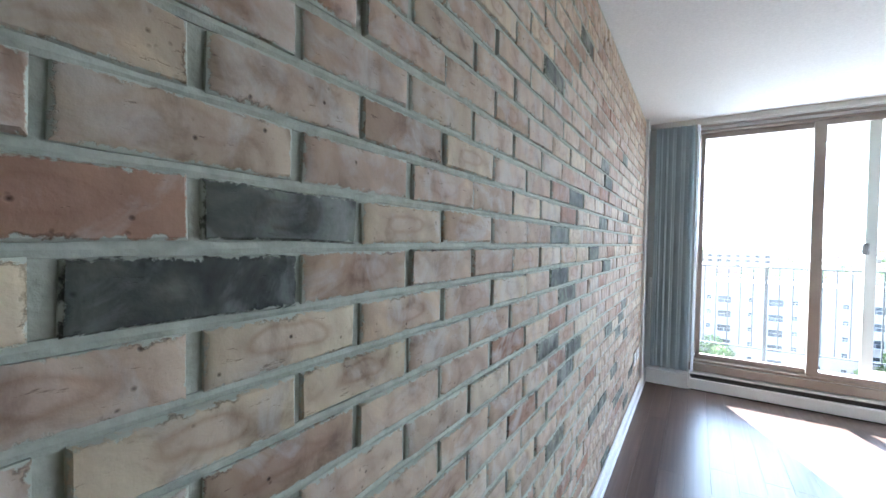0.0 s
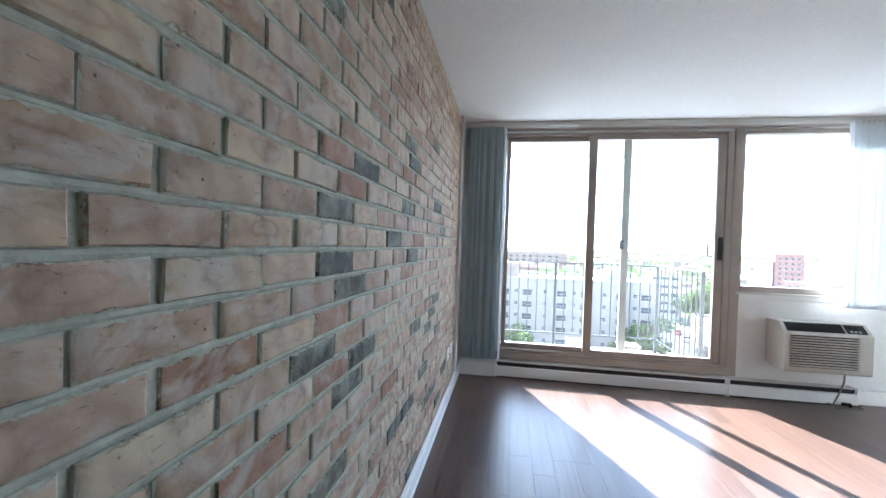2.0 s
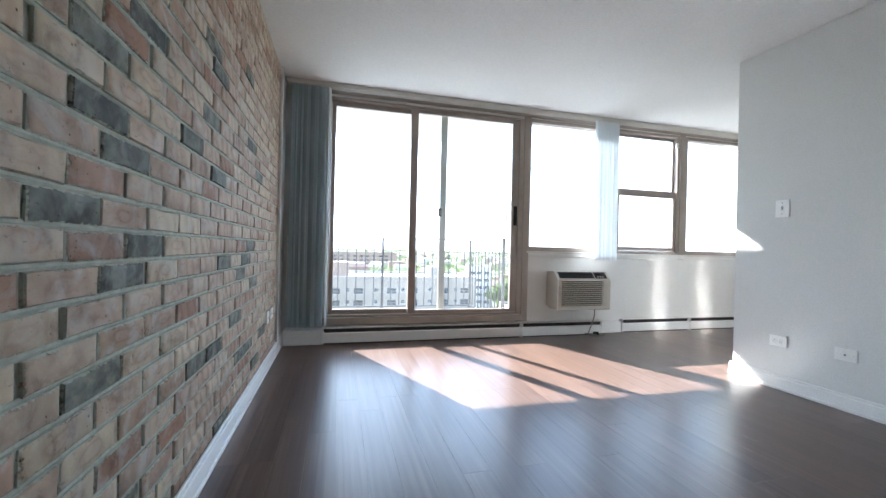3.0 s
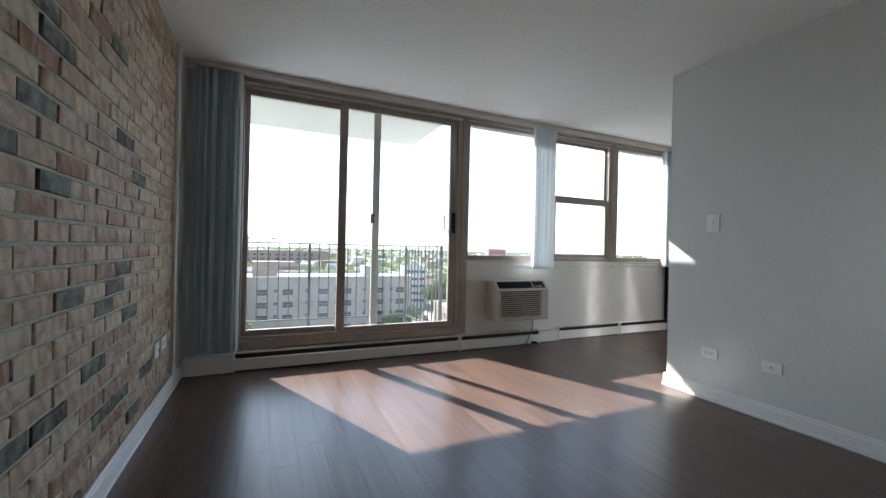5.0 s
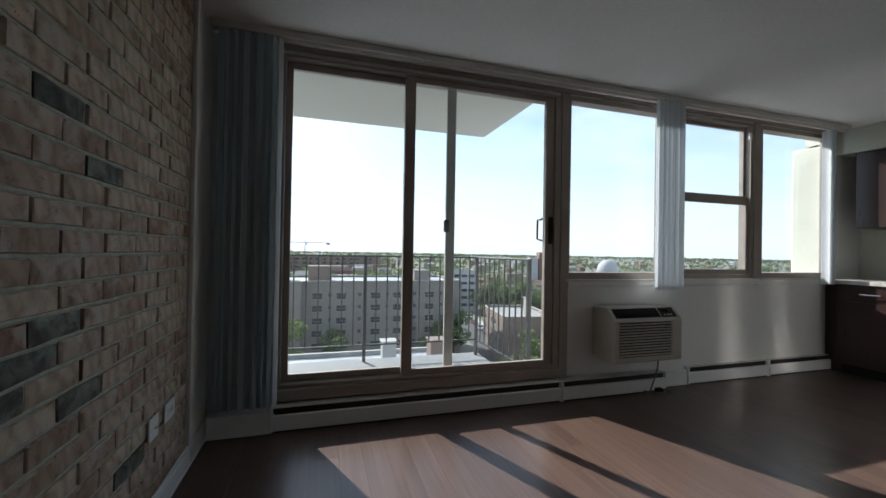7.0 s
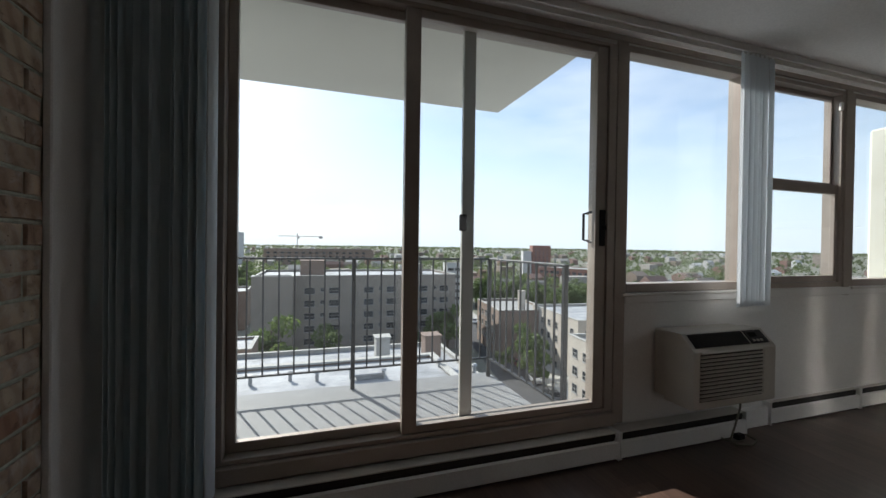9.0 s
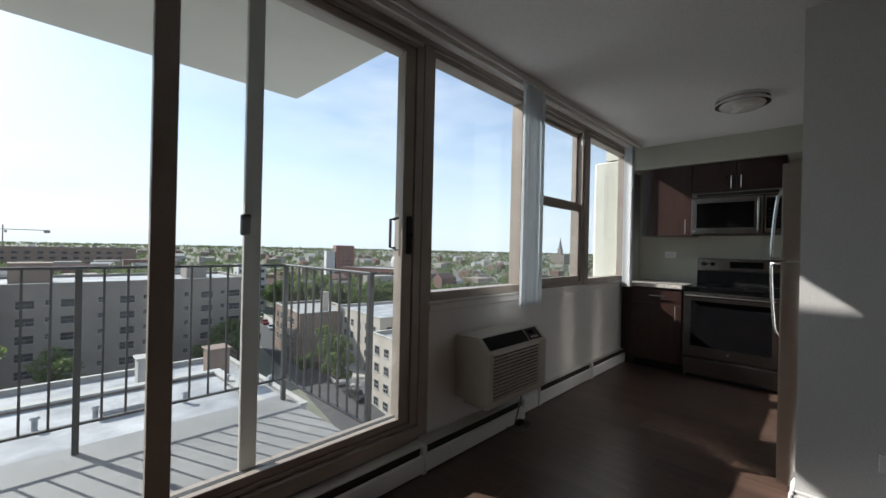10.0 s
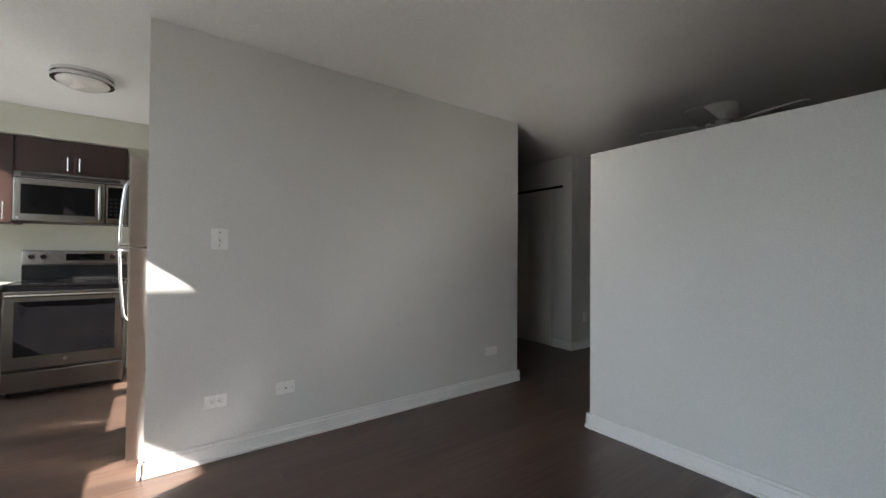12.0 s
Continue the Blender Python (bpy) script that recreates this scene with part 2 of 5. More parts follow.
def wood_floor_material():
    m, n, l, p = nodes_of("dark_laminate")
    tc = n.new("ShaderNodeTexCoord")
    info = n.new("ShaderNodeObjectInfo")
    geo = n.new("ShaderNodeNewGeometry")
    rnd = n.new("ShaderNodeMath")
    rnd.operation = "ADD"
    l.new(info.outputs["Random"], rnd.inputs[0])
    l.new(geo.outputs["Random Per Island"], rnd.inputs[1])
    fract = n.new("ShaderNodeMath")
    fract.operation = "FRACT"
    l.new(rnd.outputs[0], fract.inputs[0])
    off = n.new("ShaderNodeVectorMath")
    off.operation = "MULTIPLY_ADD"
    l.new(fract.outputs[0], off.inputs[0])
    off.inputs[1].default_value = (17, 31, 5)
    l.new(geo.outputs["Position"], off.inputs[2])
    mp = n.new("ShaderNodeMapping")
    mp.inputs["Location"].default_value = (7.3, 3.9, 0.37)
    mp.inputs["Scale"].default_value = (20, 0.45, 1)
    l.new(off.outputs[0], mp.inputs["Vector"])
    grain = noise_tex(n, l, mp.outputs["Vector"], 2.6, 7, 0.62)
    r = ramp(n, [(0.2, (0.060, 0.038, 0.029)), (0.55, (0.102, 0.067, 0.052)), (0.85, (0.156, 0.105, 0.084))])
    l.new(grain.outputs["Fac"], r.inputs["Fac"])
    v = ramp(n, [(0, (0.84, 0.84, 0.85)), (1, (1.14, 1.12, 1.1))])
    l.new(fract.outputs[0], v.inputs["Fac"])
    col = mixc(n, l, "MULTIPLY", 1.0, r.outputs["Color"], v.outputs["Color"])
    l.new(col, p.inputs["Base Color"])
    dust = noise_tex(n, l, tc.outputs["Object"], 1.7, 2)
    rr = n.new("ShaderNodeMapRange")
    rr.inputs["To Min"].default_value, rr.inputs["To Max"].default_value = 0.25, 0.34
    l.new(dust.outputs["Fac"], rr.inputs["Value"])
    l.new(rr.outputs["Result"], p.inputs["Roughness"])
    b = n.new("ShaderNodeBump")
    b.inputs["Strength"].default_value, b.inputs["Distance"].default_value = 0.12, 0.001
    l.new(grain.outputs["Fac"], b.inputs["Height"])
    l.new(b.outputs["Normal"], p.inputs["Normal"])
    return m


M = {}
M["ceiling"] = surface("ceiling_paint", (0.76, 0.755, 0.74), (0.80, 0.795, 0.78), 1.5, 0.9, bump=0.25, fine=90, dist=0.002)
M["grey"] = surface("grey_wall_paint", (0.67, 0.672, 0.655), (0.705, 0.707, 0.69), 1.2, 0.75, bump=0.05, fine=120, dist=0.0012)
M["white"] = surface("white_wall_paint", (0.73, 0.725, 0.70), (0.78, 0.775, 0.75), 1.6, 0.6, bump=0.12, fine=140)
M["trim"] = surface("white_gloss_trim", (0.78, 0.78, 0.77), (0.82, 0.82, 0.81), 3, 0.38, bump=0.05)
M["green"] = surface("pale_kitchen_wall", (0.53, 0.53, 0.45), (0.57, 0.57, 0.49), 1.6, 0.7, bump=0.1)
M["frame"] = surface("taupe_aluminium", (0.32, 0.275, 0.235), (0.38, 0.33, 0.285), 5, 0.42, bump=0.04, metal=0.15)
M["frame_light"] = surface("pale_aluminium", (0.58, 0.56, 0.52), (0.64, 0.62, 0.58), 5, 0.4, bump=0.04)
M["gasket"] = surface("black_gasket", (0.02, 0.02, 0.02), (0.03, 0.03, 0.03), 10, 0.6, bump=0.05)
M["glass"] = glass_material("window_glass")
M["mortar"] = surface("grey_mortar", (0.325, 0.332, 0.268), (0.475, 0.478, 0.395), 30, 0.9, bump=0.6, fine=110, dist=0.003, rough_var=0.05)
M["floor"] = wood_floor_material()
M["espresso"] = surface("espresso_wood", (0.028, 0.0145, 0.012), (0.048, 0.024, 0.019), 3, 0.32, bump=0.06, stretch=(6, 6, 0.8), fine=60)
M["steel"] = surface("brushed_steel", (0.34, 0.325, 0.315), (0.37, 0.355, 0.345), 2, 0.2, metal=1.0, bump=0.01, stretch=(1, 0.3, 30), fine=30, rough_var=0.02)
M["steel_v"] = surface("brushed_steel_doors", (0.52, 0.51, 0.50), (0.55, 0.54, 0.53), 1, 0.24, metal=1.0, bump=0.008, stretch=(30, 30, 0.5), fine=30, rough_var=0.02)
M["steel_fridge"] = surface("brushed_steel_fridge", (0.60, 0.58, 0.55), (0.64, 0.62, 0.59), 1, 0.31, metal=1.0, bump=0, stretch=(0.5, 0.5, 30), fine=30, rough_var=0.02)
fn, fl = M["steel_fridge"].node_tree.nodes, M["steel_fridge"].node_tree.links
tang = fn.new("ShaderNodeTangent")
tang.direction_type, tang.axis = "RADIAL", "Z"
fl.new(tang.outputs["Tangent"], fn["Principled BSDF"].inputs["Tangent"])
fn["Principled BSDF"].inputs["Anisotropic"].default_value = 1.0
fn["Principled BSDF"].inputs["Anisotropic Rotation"].default_value = 0.25
M["chrome"] = surface("satin_chrome", (0.7, 0.7, 0.7), (0.75, 0.75, 0.75), 8, 0.22, metal=1.0, bump=0)
M["blackglass"] = surface("black_glass", (0.005, 0.005, 0.006), (0.008, 0.008, 0.009), 4, 0.07, bump=0, rough_var=0.02, spec=0.2)
M["black"] = surface("black_plastic", (0.010, 0.010, 0.011), (0.018, 0.018, 0.019), 12, 0.42, bump=0.1, spec=0.25)
M["granite"] = surface("speckled_counter", (0.42, 0.40, 0.36), (0.72, 0.70, 0.64), 45, 0.3, bump=0.05, fine=260)
M["ac"] = surface("ivory_plastic", (0.46, 0.43, 0.37), (0.51, 0.48, 0.42), 5, 0.5, bump=0.08)
M["plate"] = surface("white_plastic", (0.86, 0.86, 0.845), (0.89, 0.89, 0.875), 8, 0.35, bump=0.02)
# near-black; mostly colours in the shade of slots, gaps and recesses
M["slot"] = surface("near_black_slot_shade", (0.012, 0.012, 0.012), (0.02, 0.02, 0.02), 8, 0.7, bump=0)
# same vinyl as blind_w, with the bluish skylight mixed into its colour
M["blind"] = surface("skylight_tinted_vinyl", (0.54, 0.64, 0.68), (0.64, 0.73, 0.77), 3, 0.45, bump=0.12, stretch=(30, 30, 1), fine=20)
M["blind_w"] = surface("white_blind_vinyl", (0.80, 0.81, 0.81), (0.85, 0.86, 0.86), 3, 0.5, bump=0.1, stretch=(30, 30, 1), fine=20)
for key in ("blind", "blind_w"):
    bn, bl_ = M[key].node_tree.nodes, M[key].node_tree.links
    tl, ad = bn.new("ShaderNodeBsdfTranslucent"), bn.new("ShaderNodeMixShader")
    tl.inputs["Color"].default_value = (0.70, 0.76, 0.78, 1) if key == "blind" else (0.76, 0.79, 0.81, 1)
    ad.inputs["Fac"].default_value = 0.45 if key == "blind" else 0.6
    bl_.new(bn["Principled BSDF"].outputs["BSDF"], ad.inputs[1])
    bl_.new(tl.outputs["BSDF"], ad.inputs[2])
    bl_.new(ad.outputs["Shader"], bn["Material Output"].inputs["Surface"])
M["cord"] = surface("olive_cord", (0.14, 0.14, 0.11), (0.20, 0.20, 0.16), 20, 0.5, bump=0)
M["iron"] = surface("black_painted_iron", (0.018, 0.019, 0.021), (0.035, 0.036, 0.038), 18, 0.5, bump=0.2)
M["deck"] = surface("grey_deck_paint", (0.17, 0.175, 0.178), (0.235, 0.24, 0.242), 3, 0.75, bump=0.3, fine=70)
M["soffit"] = surface("cream_soffit_paint", (0.61, 0.59, 0.52), (0.67, 0.65, 0.575), 1.8, 0.85, bump=0.25, fine=60)
M["pier"] = surface("cream_masonry", (0.62, 0.60, 0.50), (0.70, 0.68, 0.58), 2.5, 0.85, bump=0.4, fine=50)
M["diffuser"] = surface("frosted_glass", (0.72, 0.70, 0.66), (0.76, 0.74, 0.70), 6, 0.25, bump=0)
M["fan"] = surface("white_fan_enamel", (0.70, 0.70, 0.69), (0.76, 0.76, 0.75), 6, 0.4, bump=0.03)
BRICK_STOPS = [(0.0, (0.307, 0.212, 0.153)), (0.18, (0.420, 0.318, 0.241)), (0.36, (0.482, 0.392, 0.298)), (0.5, (0.430, 0.328, 0.256)), (0.64, (0.343, 0.242, 0.180)), (0.82, (0.523, 0.444, 0.335)), (1.0, (0.389, 0.303, 0.231))]
DARK_STOPS = [(0.0, (0.057, 0.059, 0.051)), (0.5, (0.094, 0.097, 0.081)), (1.0, (0.128, 0.128, 0.104))]
RED_STOPS = [(0.0, (0.287, 0.157, 0.106)), (0.5, (0.348, 0.217, 0.153)), (1.0, (0.256, 0.151, 0.106))]
M["brick"] = brick_material("common_brick", BRICK_STOPS)
M["brick_dark"] = brick_material("burnt_brick", DARK_STOPS, film_amount=0.85, chalk=(0.25, 0.255, 0.225))
M["brick_red"] = brick_material("red_brick", RED_STOPS)
M["brick_rest"] = brick_material("common_brick_joined", BRICK_STOPS, True)
M["brick_rest_dark"] = brick_material("burnt_brick_joined", DARK_STOPS, True, 0.85, (0.25, 0.255, 0.225))
M["brick_rest_red"] = brick_material("red_brick_joined", RED_STOPS, True)


# ---- mesh helpers ----
def bx(bm, x0, x1, y0, y1, z0, z1, bev=0.0, seg=1):
    """A box, its edges rounded by bev."""
    vs = [bm.verts.new((x, y, z)) for x in (x0, x1) for y in (y0, y1) for z in (z0, z1)]
    fs = [bm.faces.new([vs[k] for k in q]) for q in ((0, 1, 3, 2), (4, 6, 7, 5), (0, 4, 5, 1), (2, 3, 7, 6), (0, 2, 6, 4), (1, 5, 7, 3))]
    if bev:
        es = list({e for f in fs for e in f.edges})
        bmesh.ops.bevel(bm, geom=es, offset=bev, segments=seg, profile=0.7, affect="EDGES")
    return bm


def box(*a, **k):
    return bx(bmesh.new(), *a, **k)


def cyl(bm, p, r, h, axis="Z", seg=20, r2=None, bev=0.0):
    m = {"Z": Matrix(), "X": Matrix.Rotation(radians(90), 4, "Y"), "Y": Matrix.Rotation(radians(-90), 4, "X")}[axis]
    ret = bmesh.ops.create_cone(bm, cap_ends=True, segments=seg, radius1=r, radius2=r if r2 is None else r2, depth=h, matrix=Matrix.Translation(p) @ m)
    if bev:
        es = list({e for v in ret["verts"] for e in v.link_edges if len(e.link_faces) == 2 and e.calc_face_angle(0) > 1.0})
        bmesh.ops.bevel(bm, geom=es, offset=bev, segments=2, profile=0.7, affect="EDGES")
    return bm


def tube(bm, pts, r, seg=8):
    """A round bar along points."""
    pts = [Vector(p) for p in pts]
    rings = []
    for k, p in enumerate(pts):
        d = (pts[min(k + 1, len(pts) - 1)] - pts[max(k - 1, 0)]).normalized()
        a = d.orthogonal().normalized() if k == 0 else (rings_a - d * rings_a.dot(d)).normalized()
        rings_a = a
        b = d.cross(a)
        rings.append([bm.verts.new(p + r * (math.cos(t) * a + math.sin(t) * b)) for t in (2 * math.pi * j / seg for j in range(seg))])
    for u, v in zip(rings, rings[1:]):
        for j in range(seg):
            bm.faces.new((u[j], u[(j + 1) % seg], v[(j + 1) % seg], v[j]))
    bm.faces.new(rings[0][::-1])
    bm.faces.new(rings[-1])
    return bm


def prism(bm, outline, axis, a, b):
    """A plate from an outline of two coordinates, drawn out along the third from a to b."""
    def at(u, v, w):
        return {"X": (w, u, v), "Y": (u, w, v), "Z": (u, v, w)}[axis]
    lo = [bm.verts.new(at(u, v, a)) for u, v in outline]
    hi = [bm.verts.new(at(u, v, b)) for u, v in outline]
    n = len(outline)
    bm.faces.new(lo)
    bm.faces.new(hi[::-1])
    for k in range(n):
        bm.faces.new((lo[k], hi[k], hi[(k + 1) % n], lo[(k + 1) % n]))
    return bm


def lathe(bm, profile, centre, seg=32):
    rings = []
    for r, z in profile:
        rings.append([bm.verts.new((centre[0] + r * math.cos(2 * math.pi * k / seg), centre[1] + r * math.sin(2 * math.pi * k / seg), centre[2] + z)) for k in range(seg)])
    for u, v in zip(rings, rings[1:]):
        for k in range(seg):
            bm.faces.new((u[k], u[(k + 1) % seg], v[(k + 1) % seg], v[k]))
    bm.faces.new(rings[0][::-1])
    bm.faces.new(rings[-1])
    return bm


def mesh_of(bm, name, material, origin=(0, 0, 0), smooth=False):
    bmesh.ops.recalc_face_normals(bm, faces=bm.faces[:])
    bmesh.ops.translate(bm, verts=bm.verts[:], vec=-Vector(origin))
    me = bpy.data.meshes.new(name)
    if smooth:
        for f in bm.faces:
            f.smooth = True
    bm.to_mesh(me)
    bm.free()
    me.materials.append(material)
    if smooth:
        me.set_sharp_from_angle(angle=radians(40))
    return me


def root_place(ob):
    v = Vector(ob.location)
    while ob.parent:
        ob = ob.parent
        v += Vector(ob.location)
    return v


def part(name, bm, material, parent, label="", smooth=False):
    ob = new(name, mesh_of(bm, name, material, root_place(parent), smooth))
    ob.parent = parent
    return tagged(ob, label) if label else ob


def thing(name, place, label="", category="", group="", kind=""):
    ob = new(name)
    ob.empty_display_size = 0.1
    ob.location = place
    return tagged(ob, label, category, group, kind)


def solid(name, bm, material, label="", category="", kind="", place=(0, 0, 0), smooth=False):
    """A thing of one mesh."""
    ob = new(name, mesh_of(bm, name, material, place, smooth))
    ob.location = place
    return tagged(ob, label, category, "", kind)


# ---- the apartment: measures ----
WALL = 6.74          # inner face of the window wall
CEIL = 2.44
PART = 3.51          # face of the grey partition
KIT = 6.14           # far wall of the kitchen
BACK = -1.2          # rear wall of the sleeping alcove

# ---- large structure ----
solid("floor", box(-0.3, 7.4, BACK - 0.2, WALL + 0.09, -0.25, -0.012), M["slot"], "", "floor", "structure")
solid("ceiling", box(-0.3, 7.4, BACK - 0.2, WALL - 0.002, CEIL, CEIL + 0.2), M["ceiling"], "smooth white painted plaster ceiling", "ceiling", "structure")
solid("wall_north_end", box(0.0 - 0.2, 0.0, 6.37, WALL - 0.002, 0, CEIL - 0.002), M["white"], "painted plaster strip beside the brick wall", "wall", "structure")
solid("wall_south", box(-0.3, 7.4, BACK - 0.2, BACK, 0, CEIL - 0.002), M["grey"], "plain grey painted rear wall", "wall", "structure")
solid("wall_kitchen", box(KIT, KIT + 0.2, 4.5, WALL - 0.002, 0, CEIL - 0.002), M["green"], "pale painted wall behind the range", "wall", "structure")
solid("wall_kitchen_back", box(3.652, 7.4, 4.36, 4.498, 0, CEIL - 0.002), M["grey"], "plain grey wall behind the refrigerator", "wall", "structure")
solid("partition_wall", box(PART, PART + 0.14, 2.34, 5.16, 0, CEIL - 0.002), M["grey"], "light grey painted partition wall with outlets and switch", "wall", "structure")
solid("half_height_wall", box(1.02, 2.505, 2.56, 2.69, 0, 1.888, bev=0.004), M["grey"], "grey painted room divider wall stopping short of the ceiling", "wall", "structure")
solid("wall_hall_south", box(3.93, 7.4, 0.78, 0.92, 0, CEIL - 0.002), M["grey"], "grey painted hallway wall", "wall", "structure")
solid("wall_hall_corner", box(3.93, 4.07, BACK, 0.778, 0, CEIL - 0.002), M["grey"], "grey painted corner wall of the alcove", "wall", "structure")
solid("wall_hall_end", box(7.2, 7.4, 0.922, 4.358, 0, CEIL - 0.002), M["grey"], "grey painted end wall of the hallway", "wall", "structure")
solid("kitchen_soffit", box(5.745, KIT - 0.002, 4.5, WALL - 0.004, 2.19, CEIL - 0.003), M["green"], "painted bulkhead above the wall cabinets", "bulkhead", "structure")

# window wall: pieces round the openings
DX0, DX1, DZ0, DZ1 = 0.385, 2.45, 0.235, 2.375       # door opening
WIN = [(2.50, 3.52), (3.64, 4.56), (4.64, 5.70)]     # window openings
WZ0, WZ1 = 0.925, 2.39
ww = bmesh.new()
OUT = WALL + 0.10
bx(ww, -0.3, DX0, WALL, OUT, 0, CEIL - 0.002)
bx(ww, DX0, DX1, WALL, OUT, 0, DZ0)
bx(ww, DX0, DX1, WALL, OUT, DZ1, CEIL - 0.002)
bx(ww, DX1, WIN[0][0], WALL, OUT, 0, CEIL - 0.002)
for k, (a, b) in enumerate(WIN):
    bx(ww, a, b, WALL, OUT, 0, WZ0)
    bx(ww, a, b, WALL, OUT, WZ1, CEIL - 0.002)
    bx(ww, b, WIN[k + 1][0] if k < 2 else 7.4, WALL, OUT, 0, CEIL - 0.002)
solid("wall_windows", ww, M["white"], "white painted outer wall under a band of windows", "wall", "structure")
# taupe covering of the mullions and the head
mull = thing("window_wall_trim", (DX0, WALL, 0), "taupe metal mullion covers between the windows", "trim", "", "structure")
for a, b, z0, z1 in ((2.452, 2.53, 0.155, 2.40), (3.522, 3.638, 0.86, 2.40), (4.562, 4.638, 0.86, 2.40)):
    part("mullion_cover", box(a, b, WALL - 0.014, WALL, z0, z1, bev=0.003), M["frame"], mull)
part("head_cover", box(DX0, 5.74, WALL - 0.012, WALL, 2.402, CEIL - 0.003, bev=0.002), M["frame"], mull)
part("apron", box(2.53, 5.72, WALL - 0.016, WALL, 0.862, 0.922, bev=0.004), M["white"], mull, "white painted window apron")
part("threshold_board", box(DX0 - 0.01, 2.452, WALL - 0.035, WALL, 0.157, 0.232, bev=0.004), M["frame"], mull, "taupe metal board under the sliding door")

# ---- sliding door ----
def rect_frame(bm, x0, x1, z0, z1, y0, y1, l, r, b, t, bev=0.003):
    """Four bars round a pane, butted end to end."""
    bx(bm, x0, x0 + l, y0, y1, z0, z1, bev)
    bx(bm, x1 - r, x1, y0, y1, z0, z1, bev)
    bx(bm, x0 + l, x1 - r, y0, y1, z0, z0 + b, bev)
    bx(bm, x0 + l, x1 - r, y0, y1, z1 - t, z1, bev)
    return bm


def pane(x0, x1, z0, z1, y, parent):
    g = part("pane", box(x0, x1, y, y + 0.006, z0, z1), M["glass"], parent, "clear glass pane")
    g.visible_shadow = False
    return g


door = thing("door_1", (DX0, WALL, DZ0), "closed sliding glass balcony door in taupe aluminium", "sliding door", "", "structure")
part("door_frame", rect_frame(bmesh.new(), DX0, DX1, DZ0, DZ1, WALL - 0.012, WALL + 0.16, 0.03, 0.055, 0.022, 0.022), M["frame"], door)
fixed = part("fixed_panel", rect_frame(bmesh.new(), DX0 + 0.032, 1.275, DZ0 + 0.024, DZ1 - 0.024, WALL + 0.045, WALL + 0.08, 0.04, 0.07, 0.045, 0.045), M["frame"], door)
pane(DX0 + 0.07, 1.207, DZ0 + 0.067, DZ1 - 0.067, WALL + 0.06, fixed)
slider = part("sliding_panel", rect_frame(bmesh.new(), 1.197, DX1 - 0.057, DZ0 + 0.024, DZ1 - 0.024, WALL - 0.002, WALL + 0.033, 0.075, 0.072, 0.036, 0.04), M["frame"], door)
pane(1.27, 2.323, DZ0 + 0.058, DZ1 - 0.062, WALL + 0.013, slider)
hb = bmesh.new()
tube(hb, [(2.335, WALL + 0.034, 1.225), (2.335, WALL + 0.07, 1.225), (2.325, WALL + 0.078, 1.232), (2.30, WALL + 0.078, 1.235), (2.30, WALL + 0.078, 1.39), (2.325, WALL + 0.078, 1.393), (2.335, WALL + 0.07, 1.40), (2.335, WALL + 0.034, 1.40)], 0.008, 8)
part("handle", hb, M["black"], slider, "black outer pull handle", smooth=True)
part("thumb_lever", box(2.355, 2.375, WALL - 0.03, WALL - 0.0105, 1.29, 1.32, bev=0.003), M["black"], slider, "black thumb lever")
part("latch_plate", box(2.345, 2.385, WALL - 0.010, WALL - 0.003, 1.20, 1.41, bev=0.002), M["black"], slider, "black latch plate")
screen = part("screen_stile", box(1.542, 1.612, WALL + 0.11, WALL + 0.135, DZ0 + 0.024, DZ1 - 0.024, bev=0.003), M["frame_light"], door, "pale edge stile of the sliding screen")
part("latch", box(1.522, 1.562, WALL + 0.085, WALL + 0.11, 1.27, 1.36, bev=0.006), M["black"], screen, "black plastic latch")
part("gasket", box(DX0 + 0.03, DX1 - 0.055, WALL + 0.082, WALL + 0.106, DZ0 + 0.022, DZ0 + 0.034), M["gasket"], door)

# ---- windows ----
def fixed_window(name, x0, x1):
    w = thing(name, (x0, WALL, WZ0), "fixed picture window in a taupe frame", "window", "", "structure")
    part("window_frame", rect_frame(bmesh.new(), x0, x1, WZ0, WZ1, WALL - 0.006, WALL + 0.09, 0.045, 0.045, 0.052, 0.04), M["frame"], w)
    pane(x0 + 0.043, x1 - 0.043, WZ0 + 0.05, WZ1 - 0.038, WALL + 0.05, w)
    part("window_sill", box(x0 + 0.002, x1 - 0.002, WALL - 0.03, WALL - 0.017, WZ0 - 0.02, WZ0 - 0.003, bev=0.003), M["frame_light"], w)
    return w


fixed_window("window_1", *WIN[0])
x0, x1 = WIN[1]
hung = thing("window_2", (x0, WALL, WZ0), "closed double-hung window in a taupe frame", "window", "", "structure")
part("window_frame", rect_frame(bmesh.new(), x0, x1, WZ0, WZ1, WALL - 0.006, WALL + 0.11, 0.035, 0.035, 0.035, 0.03), M["frame"], hung)
up = part("upper_sash", rect_frame(bmesh.new(), x0 + 0.037, x1 - 0.037, 1.645, WZ1 - 0.032, WALL + 0.05, WALL + 0.08, 0.018, 0.018, 0.06, 0.03), M["frame"], hung)
pane(x0 + 0.054, x1 - 0.054, 1.703, WZ1 - 0.06, WALL + 0.062, up)
low = part("lower_sash", rect_frame(bmesh.new(), x0 + 0.037, x1 - 0.037, WZ0 + 0.037, 1.685, WALL + 0.008, WALL + 0.04, 0.035, 0.035, 0.045, 0.07), M["frame"], hung)
pane(x0 + 0.07, x1 - 0.07, WZ0 + 0.08, 1.617, WALL + 0.02, low)
part("sash_lock", box(x1 - 0.06, x1 - 0.03, WALL - 0.012, WALL + 0.004, 2.24, 2.30, bev=0.003), M["plate"], hung, "white sash latch")
fixed_window("window_3", *WIN[2])

